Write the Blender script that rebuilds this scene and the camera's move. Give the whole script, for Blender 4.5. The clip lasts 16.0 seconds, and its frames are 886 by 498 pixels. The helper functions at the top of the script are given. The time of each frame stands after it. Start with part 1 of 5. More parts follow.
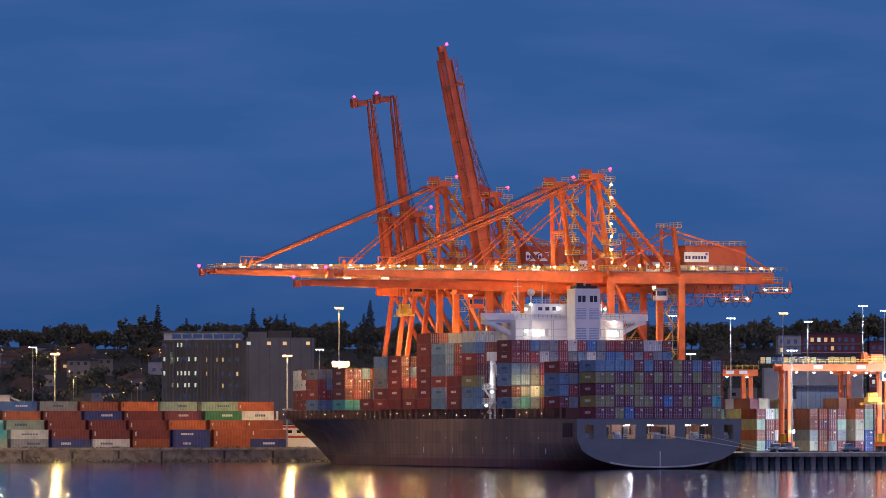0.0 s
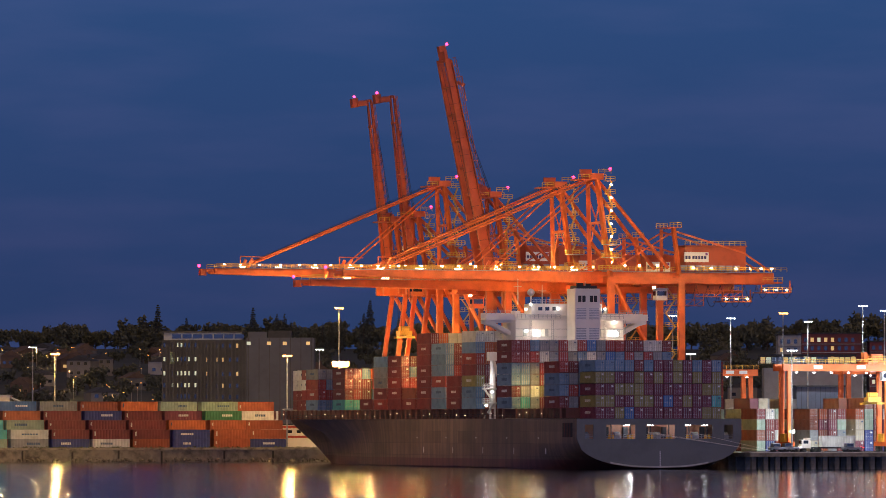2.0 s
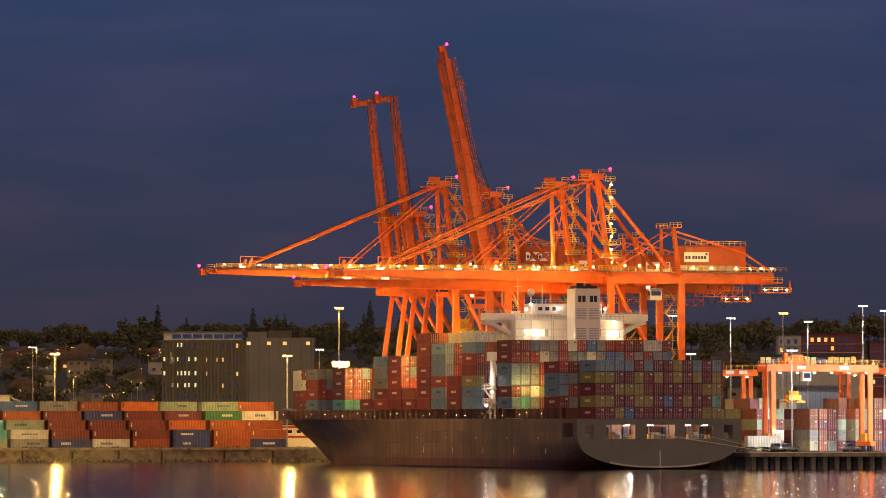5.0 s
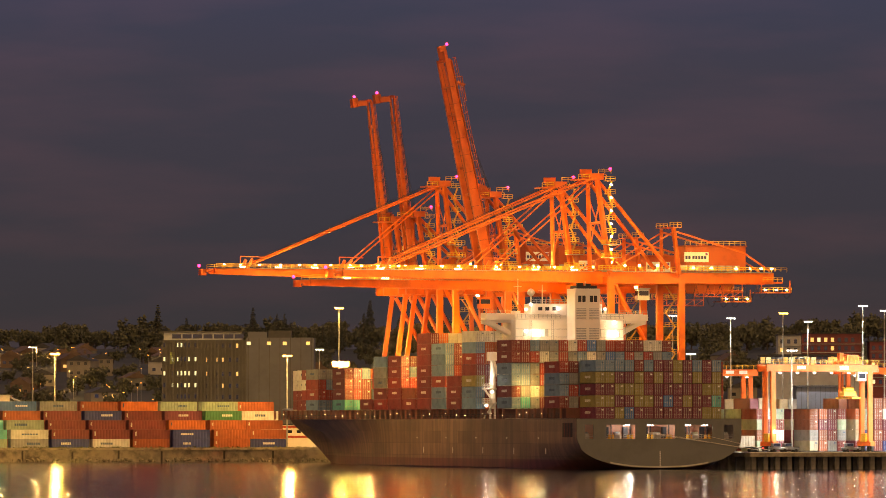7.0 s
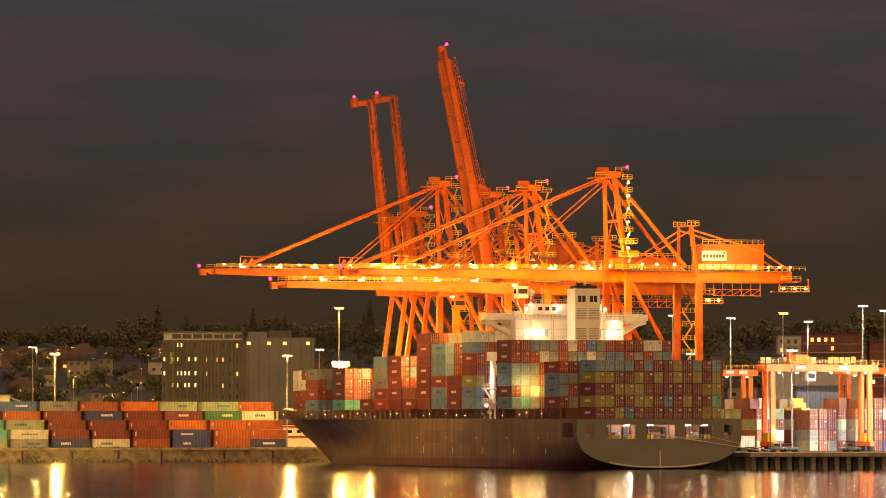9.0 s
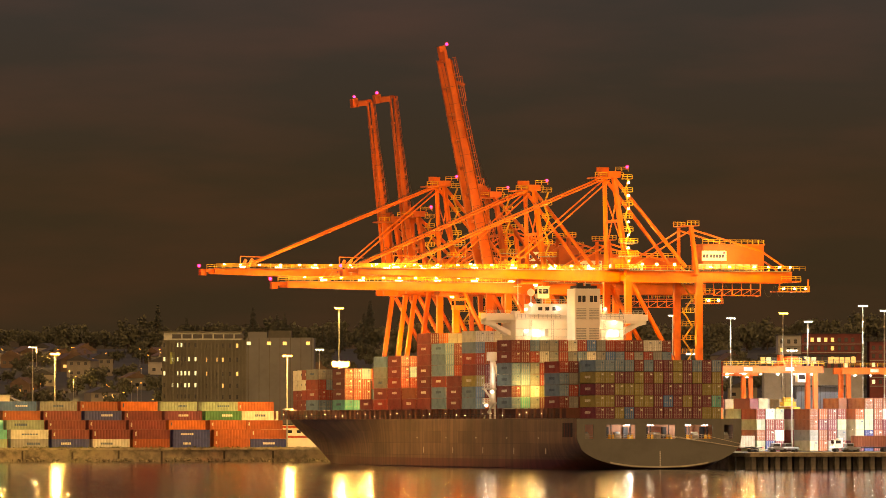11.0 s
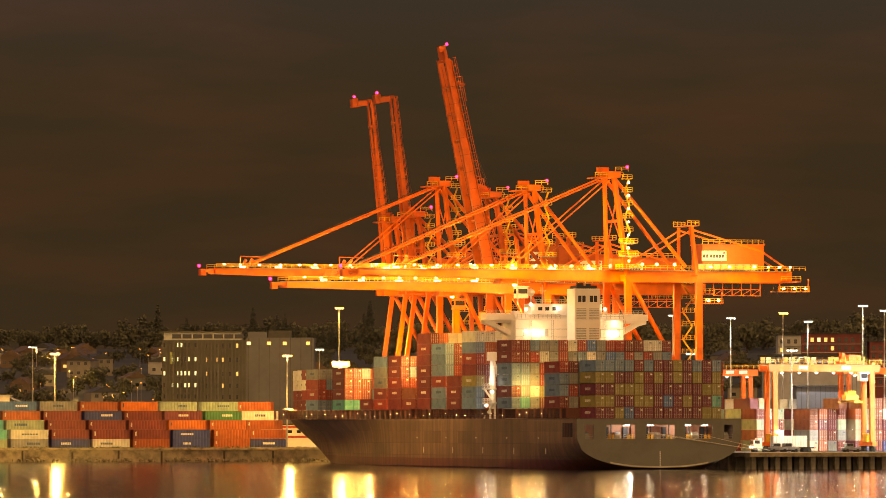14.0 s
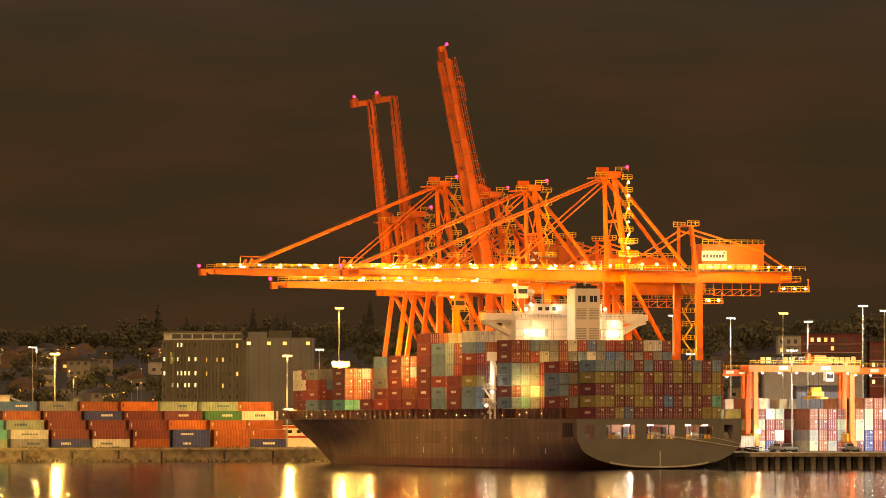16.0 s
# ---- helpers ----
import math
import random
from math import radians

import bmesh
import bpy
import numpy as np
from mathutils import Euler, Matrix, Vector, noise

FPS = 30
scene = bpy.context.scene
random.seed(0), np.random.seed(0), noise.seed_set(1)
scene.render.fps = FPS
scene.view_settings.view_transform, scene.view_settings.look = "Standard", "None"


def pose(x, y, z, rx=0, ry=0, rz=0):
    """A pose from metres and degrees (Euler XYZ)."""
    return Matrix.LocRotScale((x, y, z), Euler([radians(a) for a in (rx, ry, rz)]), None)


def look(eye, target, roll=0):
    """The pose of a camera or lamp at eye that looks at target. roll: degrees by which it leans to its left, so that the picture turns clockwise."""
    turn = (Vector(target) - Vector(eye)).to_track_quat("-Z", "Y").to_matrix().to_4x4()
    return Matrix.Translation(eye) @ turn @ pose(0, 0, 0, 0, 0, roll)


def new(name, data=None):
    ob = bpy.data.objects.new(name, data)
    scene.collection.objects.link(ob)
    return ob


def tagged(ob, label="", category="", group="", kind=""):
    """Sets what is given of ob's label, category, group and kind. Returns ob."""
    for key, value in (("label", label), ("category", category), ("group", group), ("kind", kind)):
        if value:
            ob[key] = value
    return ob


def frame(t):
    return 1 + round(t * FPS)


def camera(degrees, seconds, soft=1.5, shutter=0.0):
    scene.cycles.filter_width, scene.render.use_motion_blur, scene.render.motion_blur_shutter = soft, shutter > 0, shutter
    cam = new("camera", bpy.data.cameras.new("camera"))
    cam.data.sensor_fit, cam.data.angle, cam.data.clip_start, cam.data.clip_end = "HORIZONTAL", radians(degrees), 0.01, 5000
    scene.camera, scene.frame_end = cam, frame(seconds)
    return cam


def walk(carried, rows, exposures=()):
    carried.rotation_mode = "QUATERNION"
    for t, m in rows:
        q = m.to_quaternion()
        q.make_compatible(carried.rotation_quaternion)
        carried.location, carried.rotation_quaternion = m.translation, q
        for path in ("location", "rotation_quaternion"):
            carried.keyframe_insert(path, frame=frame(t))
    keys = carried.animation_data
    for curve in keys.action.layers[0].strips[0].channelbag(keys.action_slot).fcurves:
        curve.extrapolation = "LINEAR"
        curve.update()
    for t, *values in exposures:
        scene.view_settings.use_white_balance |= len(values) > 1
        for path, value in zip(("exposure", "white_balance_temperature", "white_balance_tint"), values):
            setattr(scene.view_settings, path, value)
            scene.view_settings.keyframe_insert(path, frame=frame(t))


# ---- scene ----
cam = camera(8.0, 16.0, soft=0.9)
VIEW = look((0, 0, 10.2), (0, 1500, 10.2 + 1500 * 0.028184))
walk(cam, [(0.0, VIEW), (16.0, VIEW)], exposures=[
    (0.0, 0.36, 5300, 6), (1.5, 0.34, 5600, 6), (3.5, 0.5, 6200, 6), (7.0, 1.26, 7400, 6),
    (9.0, 1.38, 7800, 6), (12.0, 1.52, 8100, 6), (16.0, 1.44, 8200, 6)])

# ---- world: night sky, lit from below by the town ----
world = bpy.data.worlds.new("dusk_sky")
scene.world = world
world.use_nodes = True
wn, wl = world.node_tree.nodes, world.node_tree.links
bg = wn["Background"]
tc = wn.new("ShaderNodeTexCoord")
sep = wn.new("ShaderNodeSeparateXYZ")
wl.new(tc.outputs["Generated"], sep.inputs[0])
ramp = wn.new("ShaderNodeValToRGB")
ramp.color_ramp.elements[0].position, ramp.color_ramp.elements[0].color = 0.0, (0.035, 0.027, 0.037, 1)
ramp.color_ramp.elements[1].position, ramp.color_ramp.elements[1].color = 0.12, (0.0265, 0.0235, 0.0390, 1)
wl.new(sep.outputs["Z"], ramp.inputs[0])
# unseen warm glow added behind the viewer, in place of dusk and city light
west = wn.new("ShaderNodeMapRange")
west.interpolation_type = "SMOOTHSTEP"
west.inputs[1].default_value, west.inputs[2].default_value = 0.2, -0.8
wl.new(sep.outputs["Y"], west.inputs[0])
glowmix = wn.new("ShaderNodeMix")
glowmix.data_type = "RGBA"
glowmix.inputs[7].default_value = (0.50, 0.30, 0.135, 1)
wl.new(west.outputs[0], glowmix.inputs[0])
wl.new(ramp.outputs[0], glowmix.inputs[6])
mp = wn.new("ShaderNodeMapping")
mp.inputs["Scale"].default_value = (9, 9, 42)
wl.new(tc.outputs["Generated"], mp.inputs[0])
cloud = wn.new("ShaderNodeTexNoise")
cloud.inputs["Scale"].default_value, cloud.inputs["Detail"].default_value = 1.6, 5
wl.new(mp.outputs[0], cloud.inputs[0])
cr = wn.new("ShaderNodeValToRGB")
cr.color_ramp.elements[0].position, cr.color_ramp.elements[0].color = 0.40, (0.93, 0.95, 0.97, 1)
cr.color_ramp.elements[1].position, cr.color_ramp.elements[1].color = 0.72, (1.35, 1.15, 1.10, 1)
wl.new(cloud.outputs["Fac"], cr.inputs[0])
mul = wn.new("ShaderNodeMix")
mul.data_type, mul.blend_type = "RGBA", "MULTIPLY"
mul.inputs[0].default_value = 1.0
wl.new(glowmix.outputs[2], mul.inputs[6])
wl.new(cr.outputs[0], mul.inputs[7])
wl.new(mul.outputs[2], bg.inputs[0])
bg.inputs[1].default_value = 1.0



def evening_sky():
    """The sky beyond the hills: one tall glowing sheet, dusk blue above, night brown below; slid up to bring on night.
    """
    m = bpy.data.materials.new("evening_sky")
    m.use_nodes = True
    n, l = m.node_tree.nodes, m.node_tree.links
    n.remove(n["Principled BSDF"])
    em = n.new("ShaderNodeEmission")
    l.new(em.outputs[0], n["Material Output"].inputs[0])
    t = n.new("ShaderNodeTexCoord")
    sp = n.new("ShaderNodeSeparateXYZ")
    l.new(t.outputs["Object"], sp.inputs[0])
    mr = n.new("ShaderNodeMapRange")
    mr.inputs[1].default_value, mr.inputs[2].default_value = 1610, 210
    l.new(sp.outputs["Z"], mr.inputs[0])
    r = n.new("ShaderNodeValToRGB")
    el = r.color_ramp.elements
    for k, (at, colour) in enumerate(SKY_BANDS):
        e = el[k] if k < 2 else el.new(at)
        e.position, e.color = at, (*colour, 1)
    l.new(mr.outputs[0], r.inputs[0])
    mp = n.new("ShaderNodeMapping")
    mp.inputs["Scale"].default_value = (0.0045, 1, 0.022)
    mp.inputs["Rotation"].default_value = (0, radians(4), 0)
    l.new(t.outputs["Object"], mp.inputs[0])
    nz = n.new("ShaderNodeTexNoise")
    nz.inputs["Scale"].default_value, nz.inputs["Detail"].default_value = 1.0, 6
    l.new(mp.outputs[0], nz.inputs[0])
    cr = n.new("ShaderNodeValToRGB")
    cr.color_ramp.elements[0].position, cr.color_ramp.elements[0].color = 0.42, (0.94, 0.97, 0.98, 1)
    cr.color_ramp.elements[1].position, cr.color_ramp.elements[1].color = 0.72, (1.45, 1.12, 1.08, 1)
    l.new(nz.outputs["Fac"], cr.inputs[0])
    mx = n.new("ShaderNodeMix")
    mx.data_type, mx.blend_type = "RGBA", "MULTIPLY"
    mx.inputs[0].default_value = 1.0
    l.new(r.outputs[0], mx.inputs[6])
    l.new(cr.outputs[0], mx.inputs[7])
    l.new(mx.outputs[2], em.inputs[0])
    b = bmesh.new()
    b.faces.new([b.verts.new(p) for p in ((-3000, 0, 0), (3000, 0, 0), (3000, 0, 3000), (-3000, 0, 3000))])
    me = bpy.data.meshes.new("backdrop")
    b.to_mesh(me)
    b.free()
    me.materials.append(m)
    return tagged(new("backdrop", me), "glowing evening sky sheet, dusk blue above, brown night below", "sky", kind="structure")


def dusk_fill_arc():
    """Unseen glowing arc added behind the viewer as blue western dusk fill; it sinks."""
    m = bpy.data.materials.new("western_dusk")
    m.use_nodes = True
    n, l = m.node_tree.nodes, m.node_tree.links
    n.remove(n["Principled BSDF"])
    em = n.new("ShaderNodeEmission")
    l.new(em.outputs[0], n["Material Output"].inputs[0])
    t = n.new("ShaderNodeTexCoord")
    sp = n.new("ShaderNodeSeparateXYZ")
    l.new(t.outputs["Object"], sp.inputs[0])
    mr = n.new("ShaderNodeMapRange")
    mr.inputs[2].default_value = 1700
    l.new(sp.outputs["Z"], mr.inputs[0])
    r = n.new("ShaderNodeValToRGB")
    r.color_ramp.elements[0].color = (0.62, 0.80, 1.85, 1)
    r.color_ramp.elements[1].color = (0.15, 0.25, 0.70, 1)
    l.new(mr.outputs[0], r.inputs[0])
    l.new(r.outputs[0], em.inputs[0])
    b = bmesh.new()
    rings = [(b.verts.new((3000 * math.sin(a), -3000 * math.cos(a), 0)), b.verts.new((3000 * math.sin(a), -3000 * math.cos(a), 1700))) for a in (radians(k * 10) for k in range(-8, 9))]
    for (p, q), (p2, q2) in zip(rings, rings[1:]):
        b.faces.new((p, p2, q2, q))
    me = bpy.data.meshes.new("backdrop")
    b.to_mesh(me)
    b.free()
    me.materials.append(m)
    return tagged(new("backdrop", me), "added blue dusk fill arc sinking behind the viewer", "sky", kind="structure")


# share of the sheet's climb, and the sky's glow colour painted there
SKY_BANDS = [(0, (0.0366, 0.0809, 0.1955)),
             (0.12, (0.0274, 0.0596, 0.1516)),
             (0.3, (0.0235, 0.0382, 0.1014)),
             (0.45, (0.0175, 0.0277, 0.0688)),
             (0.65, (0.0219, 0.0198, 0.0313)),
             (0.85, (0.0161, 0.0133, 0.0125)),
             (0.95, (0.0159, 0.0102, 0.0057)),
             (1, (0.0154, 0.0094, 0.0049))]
SKY, WEST = evening_sky(), dusk_fill_arc()

# the port's own axes: x across the berth, y along it, turned 17 degrees
PORT = pose(37.1, 1540, 0, 0, 0, 17)
QUAY_Z = 3.95

SODIUM, WHITE_LIGHT = (1.0, 0.56, 0.14), (1.0, 0.95, 0.90)


def lamp(v, u, z, watts, colour, size=0.6):
    data = bpy.data.lights.new("lamp_light", "POINT")
    data.energy, data.color, data.shadow_soft_size = watts, colour, size
    ob = new("lamp_light", data)
    ob.matrix_world = PORT @ Matrix.Translation((v, u, z))
    return ob


def spot(v, u, z, aim, watts, colour, angle=110):
    data = bpy.data.lights.new("flood_light", "SPOT")
    data.energy, data.color, data.shadow_soft_size = watts, colour, 0.5
    data.spot_size, data.spot_blend = radians(angle), 0.6
    ob = new("flood_light", data)
    ob.matrix_world = look(PORT @ Vector((v, u, z)), PORT @ Vector(aim))
    return ob


# ---- materials ----
MATS = {}


def paint(name, colour, rough=0.5, metal=0.0, grime=0.35, scale=0.5, bump=0.15):
    """Painted or raw surface with two scales of wear and a fine relief."""
    if name in MATS:
        return MATS[name]
    m = bpy.data.materials.new(name)
    m.use_nodes = True
    n, l = m.node_tree.nodes, m.node_tree.links
    b = n["Principled BSDF"]
    t = n.new("ShaderNodeTexCoord")
    big = n.new("ShaderNodeTexNoise")
    big.inputs["Scale"].default_value, big.inputs["Detail"].default_value = scale, 6
    l.new(t.outputs["Object"], big.inputs[0])
    fine = n.new("ShaderNodeTexNoise")
    fine.inputs["Scale"].default_value, fine.inputs["Detail"].default_value = scale * 9, 4
    l.new(t.outputs["Object"], fine.inputs[0])
    add = n.new("ShaderNodeMath")
    add.operation = "MULTIPLY_ADD"
    l.new(big.outputs["Fac"], add.inputs[0])
    add.inputs[1].default_value = 1.3
    half = n.new("ShaderNodeMath")
    half.operation = "MULTIPLY"
    half.inputs[1].default_value = 0.35
    l.new(fine.outputs["Fac"], half.inputs[0])
    l.new(half.outputs[0], add.inputs[2])
    r = n.new("ShaderNodeValToRGB")
    dark = tuple(c * (1 - grime) for c in colour)
    r.color_ramp.elements[0].position, r.color_ramp.elements[0].color = 0.45, (*dark, 1)
    r.color_ramp.elements[1].position, r.color_ramp.elements[1].color = 0.95, (*colour, 1)
    l.new(add.outputs[0], r.inputs[0])
    rnd = n.new("ShaderNodeObjectInfo")
    hsv = n.new("ShaderNodeHueSaturation")
    mr = n.new("ShaderNodeMapRange")
    mr.inputs[3].default_value, mr.inputs[4].default_value = 0.86, 1.14
    l.new(rnd.outputs["Random"], mr.inputs[0])
    l.new(mr.outputs[0], hsv.inputs["Value"])
    l.new(r.outputs[0], hsv.inputs["Color"])
    l.new(hsv.outputs[0], b.inputs["Base Color"])
    b.inputs["Roughness"].default_value, b.inputs["Metallic"].default_value = rough, metal
    bp = n.new("ShaderNodeBump")
    bp.inputs["Strength"].default_value, bp.inputs["Distance"].default_value = bump, 0.03
    l.new(fine.outputs["Fac"], bp.inputs["Height"])
    l.new(bp.outputs[0], b.inputs["Normal"])
    MATS[name] = m
    return m


def glow(name, colour, strength):
    if name in MATS:
        return MATS[name]
    m = bpy.data.materials.new(name)
    m.use_nodes = True
    b = m.node_tree.nodes["Principled BSDF"]
    b.inputs["Base Color"].default_value = (*colour, 1)
    b.inputs["Emission Color"].default_value = (*colour, 1)
    b.inputs["Emission Strength"].default_value = strength
    MATS[name] = m
    return m


CRANE = paint("crane_orange_paint", (0.74, 0.150, 0.020), 0.5, 0, 0.35, 0.35)
CRANE_RED = paint("crane_red_paint", (0.50, 0.092, 0.018), 0.5, 0, 0.35, 0.35)
YELLOW = paint("handrail_yellow_paint", (0.75, 0.42, 0.04), 0.5, 0, 0.3, 2)
STEEL = paint("galvanised_steel", (0.38, 0.38, 0.37), 0.45, 0.6, 0.3, 1)
DARK = paint("dark_steel", (0.03, 0.03, 0.035), 0.6, 0.2, 0.3, 1)
WHITE = paint("white_ship_paint", (0.80, 0.74, 0.67), 0.5, 0, 0.16, 0.25)
HULL = paint("hull_dark_paint", (0.20, 0.138, 0.108), 0.42, 0, 0.5, 0.05)


def boot_topping(nt):
    """Red-brown antifouling below the load line, on the hull's own paint."""
    n, l = nt.nodes, nt.links
    b = n["Principled BSDF"]
    src = b.inputs["Base Color"].links[0].from_socket
    t = n.new("ShaderNodeTexCoord")
    sp = n.new("ShaderNodeSeparateXYZ")
    l.new(t.outputs["Object"], sp.inputs[0])
    gt = n.new("ShaderNodeMath")
    gt.operation = "LESS_THAN"
    gt.inputs[1].default_value = 2.3
    l.new(sp.outputs["Z"], gt.inputs[0])
    mx = n.new("ShaderNodeMix")
    mx.data_type = "RGBA"
    mx.inputs[7].default_value = (0.13, 0.05, 0.05, 1)
    l.new(gt.outputs[0], mx.inputs[0])
    l.new(src, mx.inputs[6])
    # welded plates: each strake a little different, with dark seams and rust runs
    cmb = n.new("ShaderNodeCombineXYZ")
    l.new(sp.outputs["Y"], cmb.inputs[0])
    l.new(sp.outputs["Z"], cmb.inputs[1])
    br = n.new("ShaderNodeTexBrick")
    br.inputs["Scale"].default_value = 1.0
    br.inputs["Brick Width"].default_value, br.inputs["Row Height"].default_value, br.inputs["Mortar Size"].default_value = 15.0, 3.1, 0.05
    br.inputs["Color1"].default_value, br.inputs["Color2"].default_value, br.inputs["Mortar"].default_value = (0.78, 0.78, 0.78, 1), (1.2, 1.2, 1.2, 1), (0.55, 0.55, 0.55, 1)
    l.new(cmb.outputs[0], br.inputs["Vector"])
    run = n.new("ShaderNodeMapping")
    run.inputs["Scale"].default_value = (0.5, 0.5, 0.04)
    l.new(t.outputs["Object"], run.inputs[0])
    nz = n.new("ShaderNodeTexNoise")
    nz.inputs["Scale"].default_value, nz.inputs["Detail"].default_value = 1.0, 5
    l.new(run.outputs[0], nz.inputs[0])
    rr = n.new("ShaderNodeValToRGB")
    rr.color_ramp.elements[0].position, rr.color_ramp.elements[0].color = 0.42, (0.75, 0.72, 0.70, 1)
    rr.color_ramp.elements[1].position, rr.color_ramp.elements[1].color = 0.62, (1.25, 1.1, 1.0, 1)
    l.new(nz.outputs["Fac"], rr.inputs[0])
    last = mx.outputs[2]
    for tex in (br.outputs["Color"], rr.outputs[0]):
        mm = n.new("ShaderNodeMix")
        mm.data_type, mm.blend_type = "RGBA", "MULTIPLY"
        mm.inputs[0].default_value = 1.0
        l.new(last, mm.inputs[6])
        l.new(tex, mm.inputs[7])
        last = mm.outputs[2]
    l.new(last, b.inputs["Base Color"])


boot_topping(HULL.node_tree)
TRANSOM = paint("transom_green_grey_paint", (0.115, 0.118, 0.115), 0.45, 0, 0.35, 0.1)
CONCRETE = paint("quay_concrete", (0.28, 0.245, 0.19), 0.85, 0, 0.8, 0.45, 0.6)
ASPHALT = paint("yard_asphalt", (0.06, 0.058, 0.055), 0.85, 0, 0.4, 0.1, 0.4)
GLASS = paint("dark_window_glass", (0.02, 0.022, 0.03), 0.08, 0, 0.1, 0.3, 0.0)
PANEL = paint("white_sign_panel", (0.8, 0.79, 0.76), 0.5, 0, 0.08, 0.5)
RUBBER = paint("black_rubber", (0.025, 0.025, 0.025), 0.8, 0, 0.2, 3)
SODIUM_BULB = glow("sodium_lamp_glass", (1.0, 0.40, 0.07), 7)
WHITE_BULB = glow("white_lamp_glass", (1.0, 0.93, 0.82), 12)
WORK_BULB = glow("work_lamp_glass", (1.0, 0.66, 0.28), 26)
BEACON = glow("red_beacon_glass", (1.0, 0.004, 0.022), 32)
WARM_WIN = glow("lit_window_glass", (1.0, 0.62, 0.22), 0.32)
COOL_WIN = glow("lit_window_cool_glass", (0.9, 0.92, 0.60), 0.30)


# ---- mesh helpers ----
def box(bm, centre, size, rot=None):
    m = Matrix.Translation(centre) @ (rot.to_4x4() if rot else Matrix()) @ Matrix.Diagonal((*size, 1))
    return bmesh.ops.create_cube(bm, size=1, matrix=m)["verts"]


def beam(bm, p, q, w, h):
    """A box girder from p to q, w wide and h deep."""
    p, q = Vector(p), Vector(q)
    d = q - p
    rot = d.to_track_quat("Y", "Z").to_matrix()
    box(bm, (p + q) / 2, (w, d.length, h), rot)


def tube(bm, p, q, r, r2=None, n=8):
    p, q = Vector(p), Vector(q)
    d = q - p
    m = Matrix.Translation((p + q) / 2) @ d.to_track_quat("Z", "Y").to_matrix().to_4x4()
    bmesh.ops.create_cone(bm, cap_ends=True, segments=n, radius1=r, radius2=r if r2 is None else r2, depth=d.length, matrix=m)


def ball(bm, c, r):
    bmesh.ops.create_icosphere(bm, subdivisions=2, radius=r, matrix=Matrix.Translation(c))


def rail(bm, p, q, h=1.1, step=2.5, r=0.06):
    """A handrail with posts."""
    p, q = Vector(p), Vector(q)
    n = max(1, int((q - p).length / step))
    for k in (0.55, 1.0):
        beam(bm, p + Vector((0, 0, h * k)), q + Vector((0, 0, h * k)), 2 * r, 2 * r)
    for i in range(n + 1):
        a = p.lerp(q, i / n)
        beam(bm, a, a + Vector((0, 0, h)), 2 * r, 2 * r)


def mesh_of(name, bm, *mats):
    me = bpy.data.meshes.new(name)
    bm.to_mesh(me)
    bm.free()
    for m in mats:
        me.materials.append(m)
    return me


def part(name, bm, material, parent, label="", bevel=0.0):
    if bevel:
        bmesh.ops.bevel(bm, geom=list(bm.edges), offset=bevel, segments=1, affect="EDGES")
    ob = new(name, mesh_of(name, bm, material))
    ob.parent = parent
    if label:
        ob["label"] = label
    return ob


def put(mesh, parent, where):
    o = new(mesh.name.split(".")[0], mesh)
    o.parent, o.location = parent, where
    return o


def thing(name, m, label, category, group="", kind=""):
    ob = new(name)
    ob.matrix_world = m
    return tagged(ob, label, category, group, kind)


def one(fn, *args, **kw):
    bm = bmesh.new()
    fn(bm, *args, **kw)
    return bm


def many(items):
    """A bmesh from (function, arguments...) rows."""
    bm = bmesh.new()
    for fn, *a in items:
        fn(bm, *a)
    return bm


def clump(bm, c, r, rng, n=5):
    """A tuft of small leaf faces round c."""
    for _ in range(n):
        d = Vector((rng.gauss(0, 1), rng.gauss(0, 1), rng.gauss(0, 1))).normalized()
        o = Vector(c) + d * r * rng.uniform(0.2, 1)
        a = d.orthogonal().normalized() * r * rng.uniform(0.35, 0.7)
        b = d.cross(a).normalized() * r * rng.uniform(0.35, 0.7)
        v = [bm.verts.new(o + a * sx + b * sy) for sx, sy in ((-1, -0.6), (0.2, -1), (1, 0.5), (-0.3, 1))]
        bm.faces.new(v)


# ---- water and land ----
def water_material():
    m = bpy.data.materials.new("harbour_water")
    m.use_nodes = True
    n, l = m.node_tree.nodes, m.node_tree.links
    b = n["Principled BSDF"]
    b.inputs["Base Color"].default_value = (0.008, 0.016, 0.028, 1)
    b.inputs["Roughness"].default_value = 0.09
    b.inputs["IOR"].default_value = 1.33
    t = n.new("ShaderNodeTexCoord")
    last = None
    for scale, height in (((0.07, 0.03, 1), 0.26), ((0.45, 0.5, 1), 0.06)):
        mp = n.new("ShaderNodeMapping")
        mp.inputs["Scale"].default_value = scale
        l.new(t.outputs["Object"], mp.inputs[0])
        nz = n.new("ShaderNodeTexNoise")
        nz.inputs["Scale"].default_value, nz.inputs["Detail"].default_value = 1.0, 4
        l.new(mp.outputs[0], nz.inputs[0])
        bp = n.new("ShaderNodeBump")
        bp.inputs["Strength"].default_value, bp.inputs["Distance"].default_value = 1.0, height
        l.new(nz.outputs["Fac"], bp.inputs["Height"])
        if last:
            l.new(last, bp.inputs["Normal"])
        last = bp.outputs[0]
    l.new(last, b.inputs["Normal"])
    return m


WATER = water_material()
bm = bmesh.new()
bmesh.ops.create_grid(bm, x_segments=2, y_segments=2, size=0.5, matrix=Matrix.Translation((0, 2300, 0)) @ Matrix.Diagonal((9000, 5000, 1, 1)))
tagged(new("water", mesh_of("water", bm, WATER)), "calm dark harbour water with rippled lamp reflections", "water", kind="structure")


